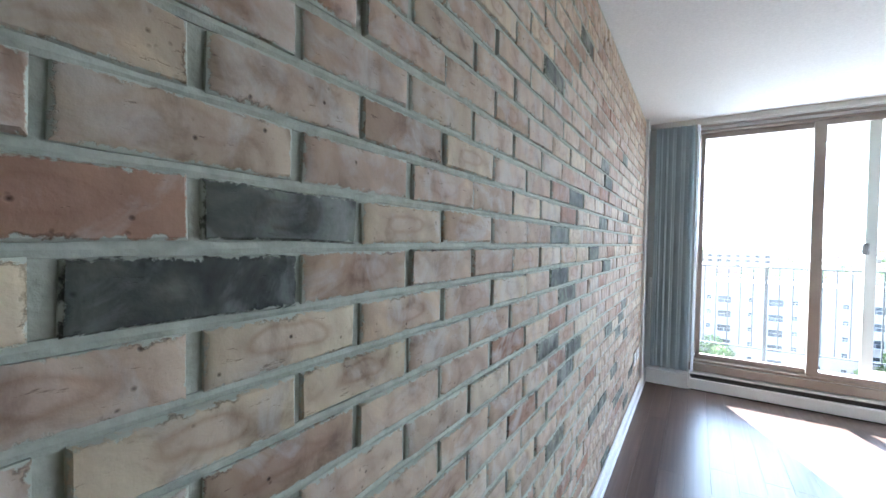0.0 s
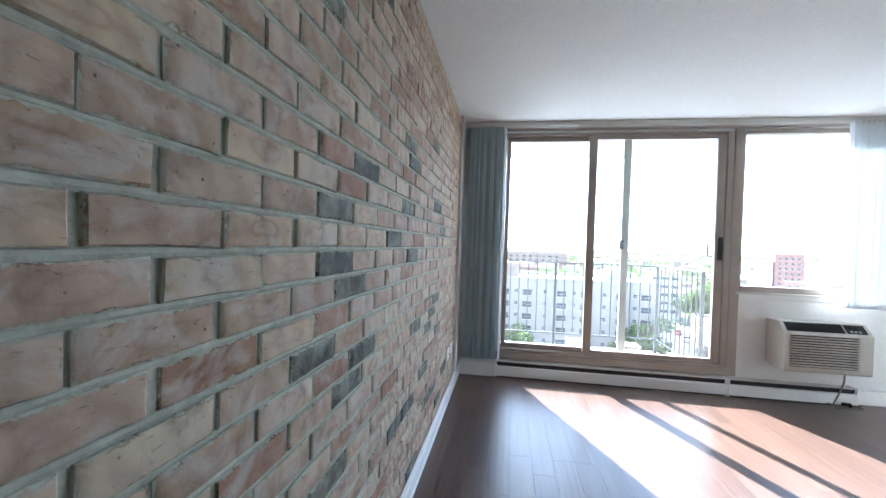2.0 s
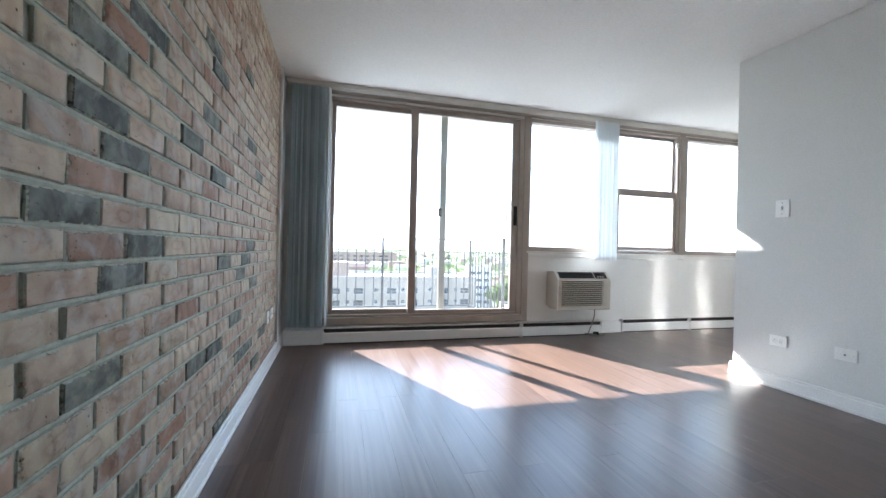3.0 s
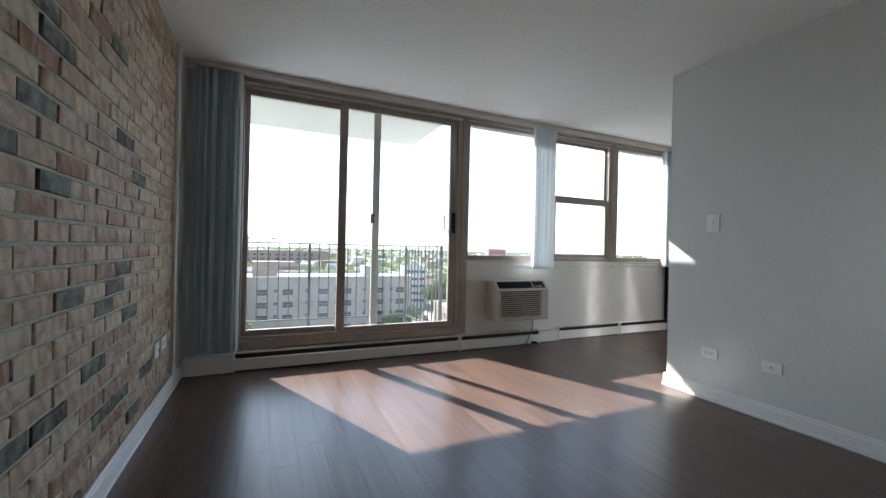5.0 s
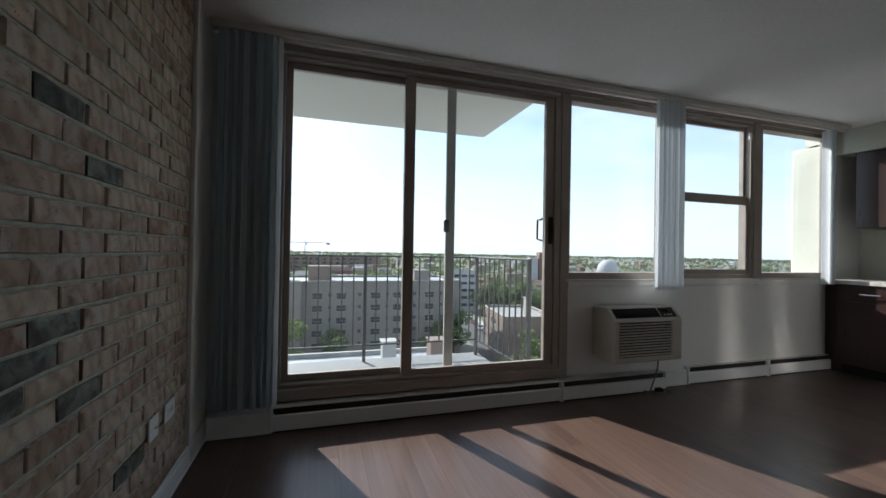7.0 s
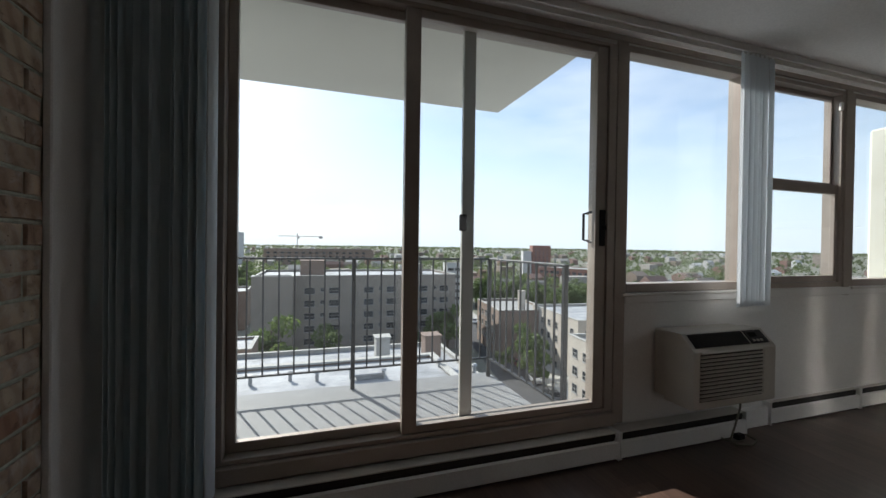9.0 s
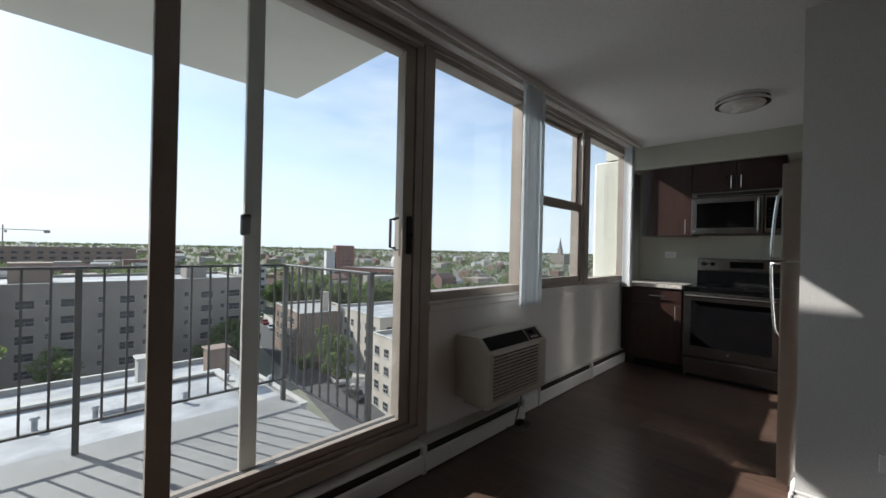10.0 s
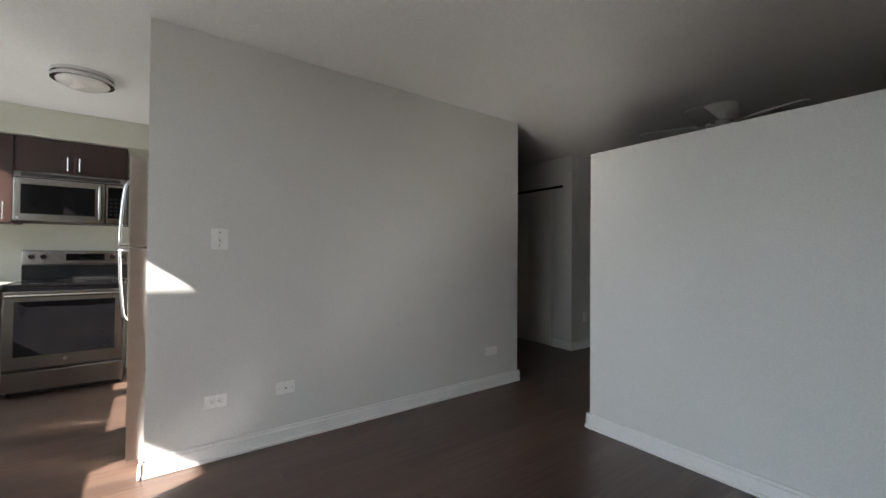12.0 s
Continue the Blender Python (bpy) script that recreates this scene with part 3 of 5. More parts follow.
# ---- trims at the floor ----
def baseboard(name, x0, y0, x1, y1, side, parent=None):
    """A skirting along a wall from one end to the other, proud towards side."""
    bm = bmesh.new()
    nx, ny = side
    for d, h in ((0.012, 0.10), (0.018, 0.082), (0.026, 0.02)):
        bx(bm, min(x0, x1, x0 + nx * d, x1 + nx * d), max(x0, x1, x0 + nx * d, x1 + nx * d), min(y0, y1, y0 + ny * d, y1 + ny * d), max(y0, y1, y0 + ny * d, y1 + ny * d), 0.0, h, bev=0.003)
    return solid(name, bm, M["trim"], "white gloss painted baseboard", "baseboard", "structure", (x0, y0, 0))


baseboard("baseboard", 0.004, 1.0, 0.004, 6.37, (1, 0))
baseboard("baseboard", 0.004, 6.375, 0.004, WALL - 0.004, (1, 0))
baseboard("baseboard", PART - 0.001, 2.335, PART - 0.001, 5.165, (-1, 0))
baseboard("baseboard", PART - 0.02, 5.162, 3.65, 5.162, (0, 1))
baseboard("baseboard", PART - 0.02, 2.338, 3.65, 2.338, (0, -1))
baseboard("baseboard", 1.02, 2.692, 2.525, 2.692, (0, 1))
baseboard("baseboard", 2.507, 2.56, 2.507, 2.71, (1, 0))
baseboard("baseboard", 3.91, 0.922, 4.2, 0.922, (0, 1))
baseboard("baseboard", 3.928, BACK, 3.928, 0.94, (-1, 0))
solid("corner_casing", box(-0.002, 0.022, 6.352, 6.40, 0.102, CEIL - 0.004, bev=0.004), M["white"], "painted upright casing at the end of the brickwork", "trim", "structure")
solid("wall_base_panel", box(0.03, 0.372, WALL - 0.12, WALL - 0.001, 0.0, 0.135, bev=0.004), M["trim"], "white panel under the gathered blind", "baseboard", "structure")
solid("wall_base_panel", box(3.43, 3.73, WALL - 0.045, WALL - 0.001, 0.0, 0.125, bev=0.004), M["trim"], "white base panel between two heaters", "baseboard", "structure")
solid("corner_pipe_cover", box(0.03, 0.05, WALL - 0.09, WALL - 0.07, 0.42, 1.0, bev=0.003), M["white"], "slim painted conduit in the corner", "conduit", "structure")


def heater(x0, x1, depth=0.055):
    h = thing("baseboard_heater", (x0, WALL, 0), "low white metal baseboard heater with a dark slot", "heater", "baseboard heaters")
    y = WALL - depth
    part("back_plate", box(x0 + 0.004, x1 - 0.004, WALL - 0.008, WALL - 0.002, 0.0, 0.15), M["trim"], h)
    part("front_panel", prism(bmesh.new(), [(y, 0.012), (y + 0.004, 0.012), (y + 0.006, 0.098), (y + 0.012, 0.104), (y + 0.012, 0.108), (y, 0.101)], "X", x0 + 0.012, x1 - 0.012), M["trim"], h)
    part("top_cover", box(x0 + 0.012, x1 - 0.012, y + 0.020, WALL - 0.009, 0.142, 0.149, bev=0.001), M["frame_light"], h)
    # solid near-black strip in place of the open slot's shade
    part("air_slot_shade", box(x0 + 0.013, x1 - 0.013, y + 0.022, WALL - 0.012, 0.1185, 0.1415), M["slot"], h, "dark strip put in for the shade of the air slot")
    for a in (x0, x1 - 0.012):
        part("end_cap", box(a, a + 0.012, y - 0.002, WALL - 0.002, 0.0, 0.155, bev=0.002), M["trim"], h)
    part("fin_element", box(x0 + 0.02, x1 - 0.02, y + 0.02, WALL - 0.012, 0.04, 0.118), M["slot"], h, "dark heating fins behind the slot")
    # near-black filler, the shade under the heater given as colour
    part("floor_gap_shade", box(x0 + 0.02, x1 - 0.02, y + 0.008, WALL - 0.012, 0.0, 0.012), M["slot"], h)


heater(0.375, 2.42, 0.115)
heater(2.425, 3.425, 0.115)
heater(3.735, 4.72)
heater(4.725, 5.62)

# ---- vertical blinds ----
track = thing("blind_track", (0.02, WALL - 0.14, CEIL), "pale ceiling-mounted track of the vertical blinds", "blind track")
part("rail", prism(bmesh.new(), [(WALL - 0.18, CEIL - 0.002), (WALL - 0.18, CEIL - 0.044), (WALL - 0.172, CEIL - 0.044), (WALL - 0.172, CEIL - 0.014), (WALL - 0.122, CEIL - 0.014), (WALL - 0.122, CEIL - 0.044), (WALL - 0.114, CEIL - 0.044), (WALL - 0.114, CEIL - 0.002)], "X", 0.02, 5.64), M["frame_light"], track)
part("second_rail", box(0.02, 5.64, WALL - 0.108, WALL - 0.086, CEIL - 0.03, CEIL - 0.002, bev=0.003), M["frame_light"], track)


def slat_mesh(z0, z1, material):
    """One curved vane, 89 mm wide, on its own middle."""
    bm = bmesh.new()
    rows = []
    for z in (z0, z1):
        for off in (0.0, 0.0022):
            rows.append([bm.verts.new((0.0445 * u, off - 0.011 * (1 - u * u), z)) for u in (-1, -0.66, -0.33, 0, 0.33, 0.66, 1)])
    a, b, c, d = rows
    n = len(a)
    for k in range(n - 1):
        bm.faces.new((a[k], a[k + 1], c[k + 1], c[k]))
        bm.faces.new((b[k + 1], b[k], d[k], d[k + 1]))
        bm.faces.new((a[k + 1], a[k], b[k], b[k + 1]))
        bm.faces.new((c[k], c[k + 1], d[k + 1], d[k]))
    bm.faces.new((a[0], c[0], d[0], b[0]))
    bm.faces.new((c[-1], a[-1], b[-1], d[-1]))
    return mesh_of(bm, "slat", material, smooth=True)


def blind(x0, x1, count, z0, turns, label, material, y=WALL - 0.147, wobble=6):
    b = thing("vertical_blind", (x0, y, z0), label, "blind", "vertical blinds")
    me = slat_mesh(0, CEIL - 0.05 - z0, material)
    hang = mesh_of(box(-0.006, 0.006, -0.004, 0.004, CEIL - 0.05 - z0, CEIL - 0.014 - z0), "carrier", M["plate"])
    for k in range(count):
        s = new("slat", me)
        s.parent = b
        f = k / max(1, count - 1)
        s.matrix_basis = pose((x1 - x0) * f, random.uniform(-0.004, 0.004), 0, 0, 0, turns[k % len(turns)] + random.uniform(-wobble, wobble))
        c = new("carrier", hang)
        c.parent = b
        c.matrix_basis = s.matrix_basis
    return b


bundle = blind(0.07, 0.362, 14, 0.18, (88, 86, 84, 38, 80, 28, 85, 62, 22, 82, 70, 18, 80, 84), "bundle of gathered pale vertical blind vanes beside the door", M["blind"], wobble=6)
# end vane in the whiter vinyl, so its backlight sits in the colour
backlit_vane = new("slat", slat_mesh(0, CEIL - 0.05 - 0.18, M["blind_w"]))
backlit_vane.parent = bundle
backlit_vane.matrix_basis = pose(0.328, 0.012, 0, 0, 0, 80)
tagged(backlit_vane, "end vane painted white for its sunlight")
blind(3.278, 3.53, 7, 0.84, (18, 8, 14), "short white vertical blind vanes gathered between two windows", M["blind_w"], wobble=10)
blind(5.41, 5.475, 6, 0.87, (80,), "short white vertical blind vanes gathered at the kitchen end", M["blind_w"], y=WALL - 0.11, wobble=8)

# ---- air conditioner ----
AX0, AX1, AF, AZ0, AZ1 = 2.735, 3.375, 6.44, 0.31, 0.715
ac = thing("air_conditioner", (AX0, WALL, AZ0), "ivory through-wall air conditioner with a louvred front", "air conditioner")
part("sleeve", box(AX0 + 0.02, AX1 - 0.015, AF + 0.19, WALL - 0.017, AZ0 + 0.012, AZ1 - 0.008, bev=0.006), M["ac"], ac, "ivory metal wall sleeve")
cover = prism(bmesh.new(), [(AF + 0.188, AZ0), (AF + 0.008, AZ0), (AF, AZ0 + 0.01), (AF, 0.628), (AF + 0.012, 0.64), (AF + 0.085, AZ1), (AF + 0.188, AZ1)], "X", AX0, AX1)
bmesh.ops.bevel(cover, geom=cover.edges[:], offset=0.006, segments=2, profile=0.7, affect="EDGES")
cov = part("front_cover", cover, M["ac"], ac)
sl = Vector((0, 0.073, 0.075)).normalized()
nr = Vector((0, -sl.z, sl.y))


def on_slope(bm, x0, x1, s0, s1, h0, h1):
    """A slab on the sloped top of the cover."""
    o = Vector((0, AF + 0.012, 0.64))
    lo = [o + Vector((x, 0, 0)) + sl * s + nr * h0 for x, s in ((x0, s0), (x1, s0), (x1, s1), (x0, s1))]
    hi = [v + nr * (h1 - h0) for v in lo]
    a, b = [bm.verts.new(v) for v in lo], [bm.verts.new(v) for v in hi]
    bm.faces.new(a[::-1])
    bm.faces.new(b)
    for k in range(4):
        bm.faces.new((a[k], a[(k + 1) % 4], b[(k + 1) % 4], b[k]))
    return bm


part("outlet_grille", on_slope(bmesh.new(), AX0 + 0.03, AX0 + 0.45, 0.008, 0.094, 0.0005, 0.003), M["black"], cov, "black discharge grille")
for k in range(7):
    part("grille_bar", on_slope(bmesh.new(), AX0 + 0.032, AX0 + 0.448, 0.016 + 0.011 * k, 0.019 + 0.011 * k, 0.003, 0.007), M["slot"], cov)
part("control_panel", on_slope(bmesh.new(), AX0 + 0.465, AX1 - 0.03, 0.008, 0.094, 0.0005, 0.003), M["black"], cov, "black control panel")
part("display", on_slope(bmesh.new(), AX0 + 0.49, AX0 + 0.55, 0.05, 0.08, 0.003, 0.004), M["blackglass"], cov)
for k in range(3):
    part("button", on_slope(bmesh.new(), AX0 + 0.49 + 0.03 * k, AX0 + 0.508 + 0.03 * k, 0.02, 0.034, 0.003, 0.006), M["ac"], cov)
# flat near-black plate painting the shade between the louvres; no recess is cut
part("grille_shade_plate", box(AX0 + 0.045, AX1 - 0.11, AF - 0.001, AF + 0.004, AZ0 + 0.045, 0.615), M["slot"], cov)
lm = mesh_of(prism(bmesh.new(), [(0, 0), (-0.010, 0.004), (-0.010, 0.009), (0, 0.014)], "X", 0, AX1 - AX0 - 0.155), "louvre", M["ac"])
for k in range(13):
    lv = new("louvre", lm)
    lv.parent = cov
    lv.location = Vector((AX0 + 0.045, AF - 0.001, AZ0 + 0.05 + 0.0212 * k)) - Vector(ac.location)
part("side_louvre_panel", box(AX1 - 0.10, AX1 - 0.025, AF - 0.004, AF + 0.002, AZ0 + 0.045, 0.615, bev=0.002), M["ac"], cov)
cord = thing("power_cord", (3.30, 6.6, 0.0), "pale power cord hanging from the air conditioner to the floor", "cord")
part("cable", tube(bmesh.new(), [(3.27, 6.56, AZ0 + 0.005), (3.27, 6.565, 0.22), (3.24, 6.57, 0.12), (3.20, 6.57, 0.03), (3.22, 6.55, 0.008), (3.32, 6.52, 0.008), (3.40, 6.55, 0.010), (3.41, 6.62, 0.012), (3.36, 6.66, 0.02), (3.34, 6.69, 0.06)], 0.006, 8), M["cord"], cord, smooth=True)
part("loop", tube(bmesh.new(), [(3.26 + 0.07 * math.cos(a), 6.60 + 0.045 * math.sin(a), 0.021 + 0.004 * math.sin(2 * a)) for a in [k * 0.45 for k in range(13)]], 0.006, 8), M["cord"], cord, smooth=True)
part("plug", box(3.30, 3.36, 6.59, 6.63, 0.0, 0.035, bev=0.006), M["black"], cord, "black plug body")

# ---- plates on the walls ----
def wall_plate(name, face, y0, y1, z0, z1, style, label, toward):
    """A cover plate on a wall of constant x, facing toward (+1 or -1)."""
    x0, x1 = sorted((face, face + 0.007 * toward))
    t = thing(name, (face, (y0 + y1) / 2, z0), label, "switch" if style == "switch" else "outlet")
    part("plate", box(x0, x1, y0, y1, z0, z1, bev=0.0025, seg=2), M["plate"], t)
    cy, cz = (y0 + y1) / 2, (z0 + z1) / 2
    fx = face + 0.007 * toward

    def knob(n, a, b, c, d, depth, m):
        p, q = sorted((fx + 0.0002 * toward, fx + depth * toward))
        part(n, box(p, q, a, b, c, d, bev=0.0008), m, t)
    if style == "switch":
        knob("toggle_slot", cy - 0.006, cy + 0.006, cz - 0.013, cz + 0.013, 0.0012, M["frame_light"])
        knob("toggle", cy - 0.005, cy + 0.005, cz - 0.004, cz + 0.014, 0.017, M["plate"])
        for s in (-0.038, 0.038):
            knob("screw", cy - 0.003, cy + 0.003, cz + s - 0.003, cz + s + 0.003, 0.0015, M["chrome"])
    elif style == "duplex":
        for s in (-0.021, 0.021):
            knob("socket", cy + s - 0.014, cy + s + 0.014, cz - 0.016, cz + 0.016, 0.0022, M["trim"])
            for a in (-0.006, 0.006):
                knob("contact_slot", cy + s - 0.004, cy + s + 0.004, cz + a - 0.0012, cz + a + 0.0012, 0.0027, M["slot"])
            knob("earth_hole", cy + s + 0.007, cy + s + 0.011, cz - 0.002, cz + 0.002, 0.0027, M["slot"])
        knob("screw", cy - 0.002, cy + 0.002, cz - 0.002, cz + 0.002, 0.0015, M["chrome"])
    elif style == "jack":
        knob("jack", cy - 0.005, cy + 0.005, cz - 0.005, cz + 0.005, 0.009, M["chrome"])
        for s in (-0.04, 0.04):
            knob("screw", cy + s - 0.002, cy + s + 0.002, cz - 0.002, cz + 0.002, 0.0015, M["chrome"])
    else:
        for s in (-0.04, 0.04):
            knob("screw", cy + s - 0.002, cy + s + 0.002, cz - 0.002, cz + 0.002, 0.0015, M["chrome"])
    return t


wall_plate("light_switch", PART, 4.78, 4.868, 1.205, 1.325, "switch", "white toggle light switch on the grey partition", -1)
wall_plate("outlet", PART, 4.776, 4.888, 0.297, 0.372, "duplex", "white duplex outlet set sideways above the baseboard", -1)
wall_plate("cable_outlet", PART, 4.392, 4.504, 0.300, 0.375, "jack", "white cable jack plate above the baseboard", -1)
wall_plate("blank_outlet", PART, 2.61, 2.752, 0.288, 0.358, "blank", "painted blank cover plate above the baseboard", -1)
wall_plate("outlet", 0.006, 6.03, 6.15, 0.35, 0.43, "duplex", "white duplex outlet on the brick wall", 1)
wall_plate("phone_outlet", 0.006, 5.865, 5.955, 0.34, 0.43, "jack", "small white jack plate on the brick wall", 1)
wall_plate("outlet", KIT, 6.325, 6.44, 1.187, 1.262, "duplex", "white outlet set sideways above the counter", -1)
wall_plate("outlet", 3.93, 0.60, 0.68, 0.33, 0.45, "blank", "white outlet low on the alcove corner wall", -1)

# ---- kitchen ----
def bar_handle(parent, p, length, axis, out=0.03):
    """A straight bar handle on two posts, standing off towards -x."""
    bm = bmesh.new()
    d = Vector((0, 1, 0)) if axis == "Y" else Vector((0, 0, 1))
    c = Vector(p) + Vector((-out, 0, 0))
    tube(bm, [c - d * length / 2, c + d * length / 2], 0.006, 10)
    for s in (-0.36, 0.36):
        tube(bm, [Vector(p) + d * length * s, c + d * length * s], 0.0045, 8)
    return part("handle", bm, M["chrome"], parent, "satin chrome bar handle", smooth=True)


def front(parent, name, x, y0, y1, z0, z1):
    """A drawer or door front with a recessed field."""
    bm = bmesh.new()
    bx(bm, x - 0.020, x, y0, y1, z0, z1, bev=0.0025)
    return part(name, bm, M["espresso"], parent)


base = thing("base_cabinet", (5.54, 6.12, 0), "espresso wood base cabinet with one drawer and one door", "cabinet")
part("body", box(5.54, KIT - 0.003, 6.115, 6.60, 0.10, 0.875), M["espresso"], base)
part("toe_kick", box(5.60, KIT - 0.003, 6.115, 6.60, 0.0, 0.099), M["black"], base)
dr = front(base, "drawer", 5.539, 6.118, 6.597, 0.715, 0.868)
bar_handle(dr, (5.519, 6.34, 0.79), 0.15, "Y")
dd = front(base, "door", 5.539, 6.118, 6.597, 0.105, 0.71)
bar_handle(dd, (5.519, 6.17, 0.62), 0.15, "Z")
# added panel: its dark wood stands for the shade in the open gap
solid("gap_shade_panel", box(5.60, KIT - 0.003, 6.603, WALL - 0.004, 0.0, 0.875), M["espresso"], "dark panel added for the shaded gap beside the base cabinet", "panel", "", (5.6, 6.6, 0))
solid("countertop", box(5.50, KIT - 0.002, 6.113, WALL - 0.003, 0.877, 0.915, bev=0.005, seg=2), M["granite"], "pale speckled stone countertop", "countertop", "", (5.5, 6.11, 0.877))

RX, RY0, RY1 = 5.50, 5.34, 6.10
rng = thing("range", (RX, RY0, 0), "stainless electric range with a black glass oven door", "range")
part("body", box(RX + 0.03, KIT - 0.01, RY0, RY1, 0.04, 0.895, bev=0.003), M["black"], rng)
part("foot_plinth", box(RX + 0.08, KIT - 0.02, RY0 + 0.02, RY1 - 0.02, 0.0, 0.04), M["slot"], rng)
part("cooktop", box(RX + 0.005, KIT - 0.06, RY0, RY1, 0.897, 0.915, bev=0.005, seg=2), M["blackglass"], rng, "black ceramic glass cooktop")
for a, b, r in ((5.68, 5.53, 0.10), (5.68, 5.90, 0.08), (5.94, 5.53, 0.08), (5.94, 5.90, 0.10)):
    part("burner_ring", lathe(bmesh.new(), [(r, 0.9152), (r, 0.9158), (r - 0.004, 0.9158), (r - 0.004, 0.9152)], (a, b, 0), 28), M["black"], rng)
od = part("oven_door", box(RX, RX + 0.029, RY0 + 0.005, RY1 - 0.005, 0.225, 0.86, bev=0.006, seg=2), M["steel"], rng, "brushed steel oven door")
part("oven_window", box(RX - 0.004, RX - 0.0005, RY0 + 0.06, RY1 - 0.07, 0.33, 0.775, bev=0.001), M["blackglass"], od, "black glass oven window")
hbm = bmesh.new()
tube(hbm, [(RX - 0.045, RY0 + 0.03, 0.825), (RX - 0.05, (RY0 + RY1) / 2, 0.825), (RX - 0.045, RY1 - 0.03, 0.825)], 0.013, 12)
for y in (RY0 + 0.05, RY1 - 0.05):
    tube(hbm, [(RX, y, 0.825), (RX - 0.046, y, 0.825)], 0.010, 8)
part("oven_handle", hbm, M["steel_v"], od, "steel bar handle", smooth=True)
part("emblem", cyl(bmesh.new(), (RX - 0.002, (RY0 + RY1) / 2, 0.285), 0.014, 0.005, "X", 20), M["chrome"], od, "round chrome badge")
part("storage_drawer", box(RX + 0.002, RX + 0.029, RY0 + 0.005, RY1 - 0.005, 0.045, 0.204, bev=0.006, seg=2), M["steel"], rng, "brushed steel drawer front")
# shade between oven door and drawer, painted as a near-black bar
part("drawer_gap_shade", box(RX + 0.012, RX + 0.028, RY0 + 0.008, RY1 - 0.008, 0.204, 0.225), M["slot"], rng)
guard = part("backguard", box(KIT - 0.07, KIT - 0.012, RY0 + 0.003, RY1 - 0.003, 1.06, 1.195, bev=0.012, seg=3), M["steel"], rng, "steel control backguard")
part("guard_base", box(KIT - 0.06, KIT - 0.012, RY0 + 0.003, RY1 - 0.003, 0.917, 1.058), M["black"], rng)
part("clock_panel", box(KIT - 0.0735, KIT - 0.0705, 5.52, 5.80, 1.10, 1.165, bev=0.001), M["blackglass"], guard, "black glass clock display")
for y in (6.03, 5.95, 5.46, 5.39):
    kb = part("knob", cyl(bmesh.new(), (KIT - 0.085, y, 1.135), 0.021, 0.028, "X", 18, bev=0.003), M["black"], guard, "black control knob")
    part("knob_grip", box(KIT - 0.108, KIT - 0.0995, y - 0.004, y + 0.004, 1.118, 1.152, bev=0.001), M["black"], kb)

MX = 5.75
mw = thing("microwave", (MX, RY0, 1.44), "stainless over-range microwave with a dark glass door", "microwave")
part("body", box(MX + 0.03, KIT - 0.004, RY0 + 0.002, RY1 - 0.002, 1.445, 1.878), M["black"], mw)
part("vent_grille", box(MX + 0.002, MX + 0.029, RY0 + 0.004, RY1 - 0.004, 1.822, 1.876, bev=0.004), M["steel"], mw)
part("vent_slot", box(MX - 0.001, MX + 0.0015, RY0 + 0.05, RY1 - 0.05, 1.833, 1.862), M["slot"], mw, "dark vent slot")
md = part("door", box(MX, MX + 0.029, 5.50, RY1 - 0.004, 1.448, 1.818, bev=0.006, seg=2), M["steel"], mw, "brushed steel door")
part("door_window", box(MX - 0.004, MX - 0.0005, 5.57, RY1 - 0.05, 1.51, 1.765, bev=0.001), M["blackglass"], md, "dark glass window")
part("panel", box(MX + 0.001, MX + 0.029, RY0 + 0.004, 5.496, 1.448, 1.818, bev=0.004), M["steel"], mw)
cp = part("keypad", box(MX - 0.002, MX + 0.0005, RY0 + 0.02, 5.48, 1.50, 1.79, bev=0.001), M["blackglass"], mw, "black keypad")
for r in range(5):
    for c in range(3):
        part("key", box(MX - 0.0035, MX - 0.0022, RY0 + 0.035 + 0.035 * c, RY0 + 0.058 + 0.035 * c, 1.525 + 0.036 * r, 1.545 + 0.036 * r), M["black"], cp)
part("badge", cyl(bmesh.new(), (MX - 0.001, RY1 - 0.03, 1.475), 0.011, 0.004, "X", 18), M["chrome"], md, "round chrome badge")
hm = tube(bmesh.new(), [(MX, 5.535, 1.475), (MX - 0.035, 5.535, 1.485), (MX - 0.042, 5.535, 1.52), (MX - 0.042, 5.535, 1.75), (MX - 0.035, 5.535, 1.785), (MX, 5.535, 1.795)], 0.011, 10)
part("door_handle", hm, M["steel_v"], md, "vertical steel handle", smooth=True)

uc = thing("wall_cabinet", (5.82, 6.10, 1.43), "espresso wood wall cabinet beside the microwave", "cabinet")
part("body", box(5.81, KIT - 0.003, 6.104, 6.60, 1.43, 2.186), M["espresso"], uc)
ud = front(uc, "door", 5.809, 6.107, 6.597, 1.433, 2.183)
bar_handle(ud, (5.789, 6.155, 1.53), 0.15, "Z")
oc = thing("wall_cabinet", (5.82, RY0, 1.88), "espresso wood cabinet above the microwave with two doors", "cabinet")
part("body", box(5.81, KIT - 0.003, 5.34, 6.10, 1.882, 2.186), M["espresso"], oc)
for a, b, hy in ((5.722, 6.097, 5.76), (5.343, 5.718, 5.68)):
    od2 = front(oc, "door", 5.809, a, b, 1.885, 2.183)
    bar_handle(od2, (5.789, hy, 1.97), 0.12, "Z")

FX0, FX1, FY = 3.665, 4.47, 5.242
fr = thing("refrigerator", (FX0, 4.52, 0), "stainless top-freezer refrigerator behind the partition", "refrigerator")
part("body", box(FX0 + 0.004, FX1, 4.52, FY - 0.092, 0.035, 1.72, bev=0.004), M["black"], fr, "dark grey cabinet")
part("kick_grille", box(FX0 + 0.01, FX1 - 0.01, FY - 0.14, FY - 0.094, 0.0, 0.034), M["black"], fr)
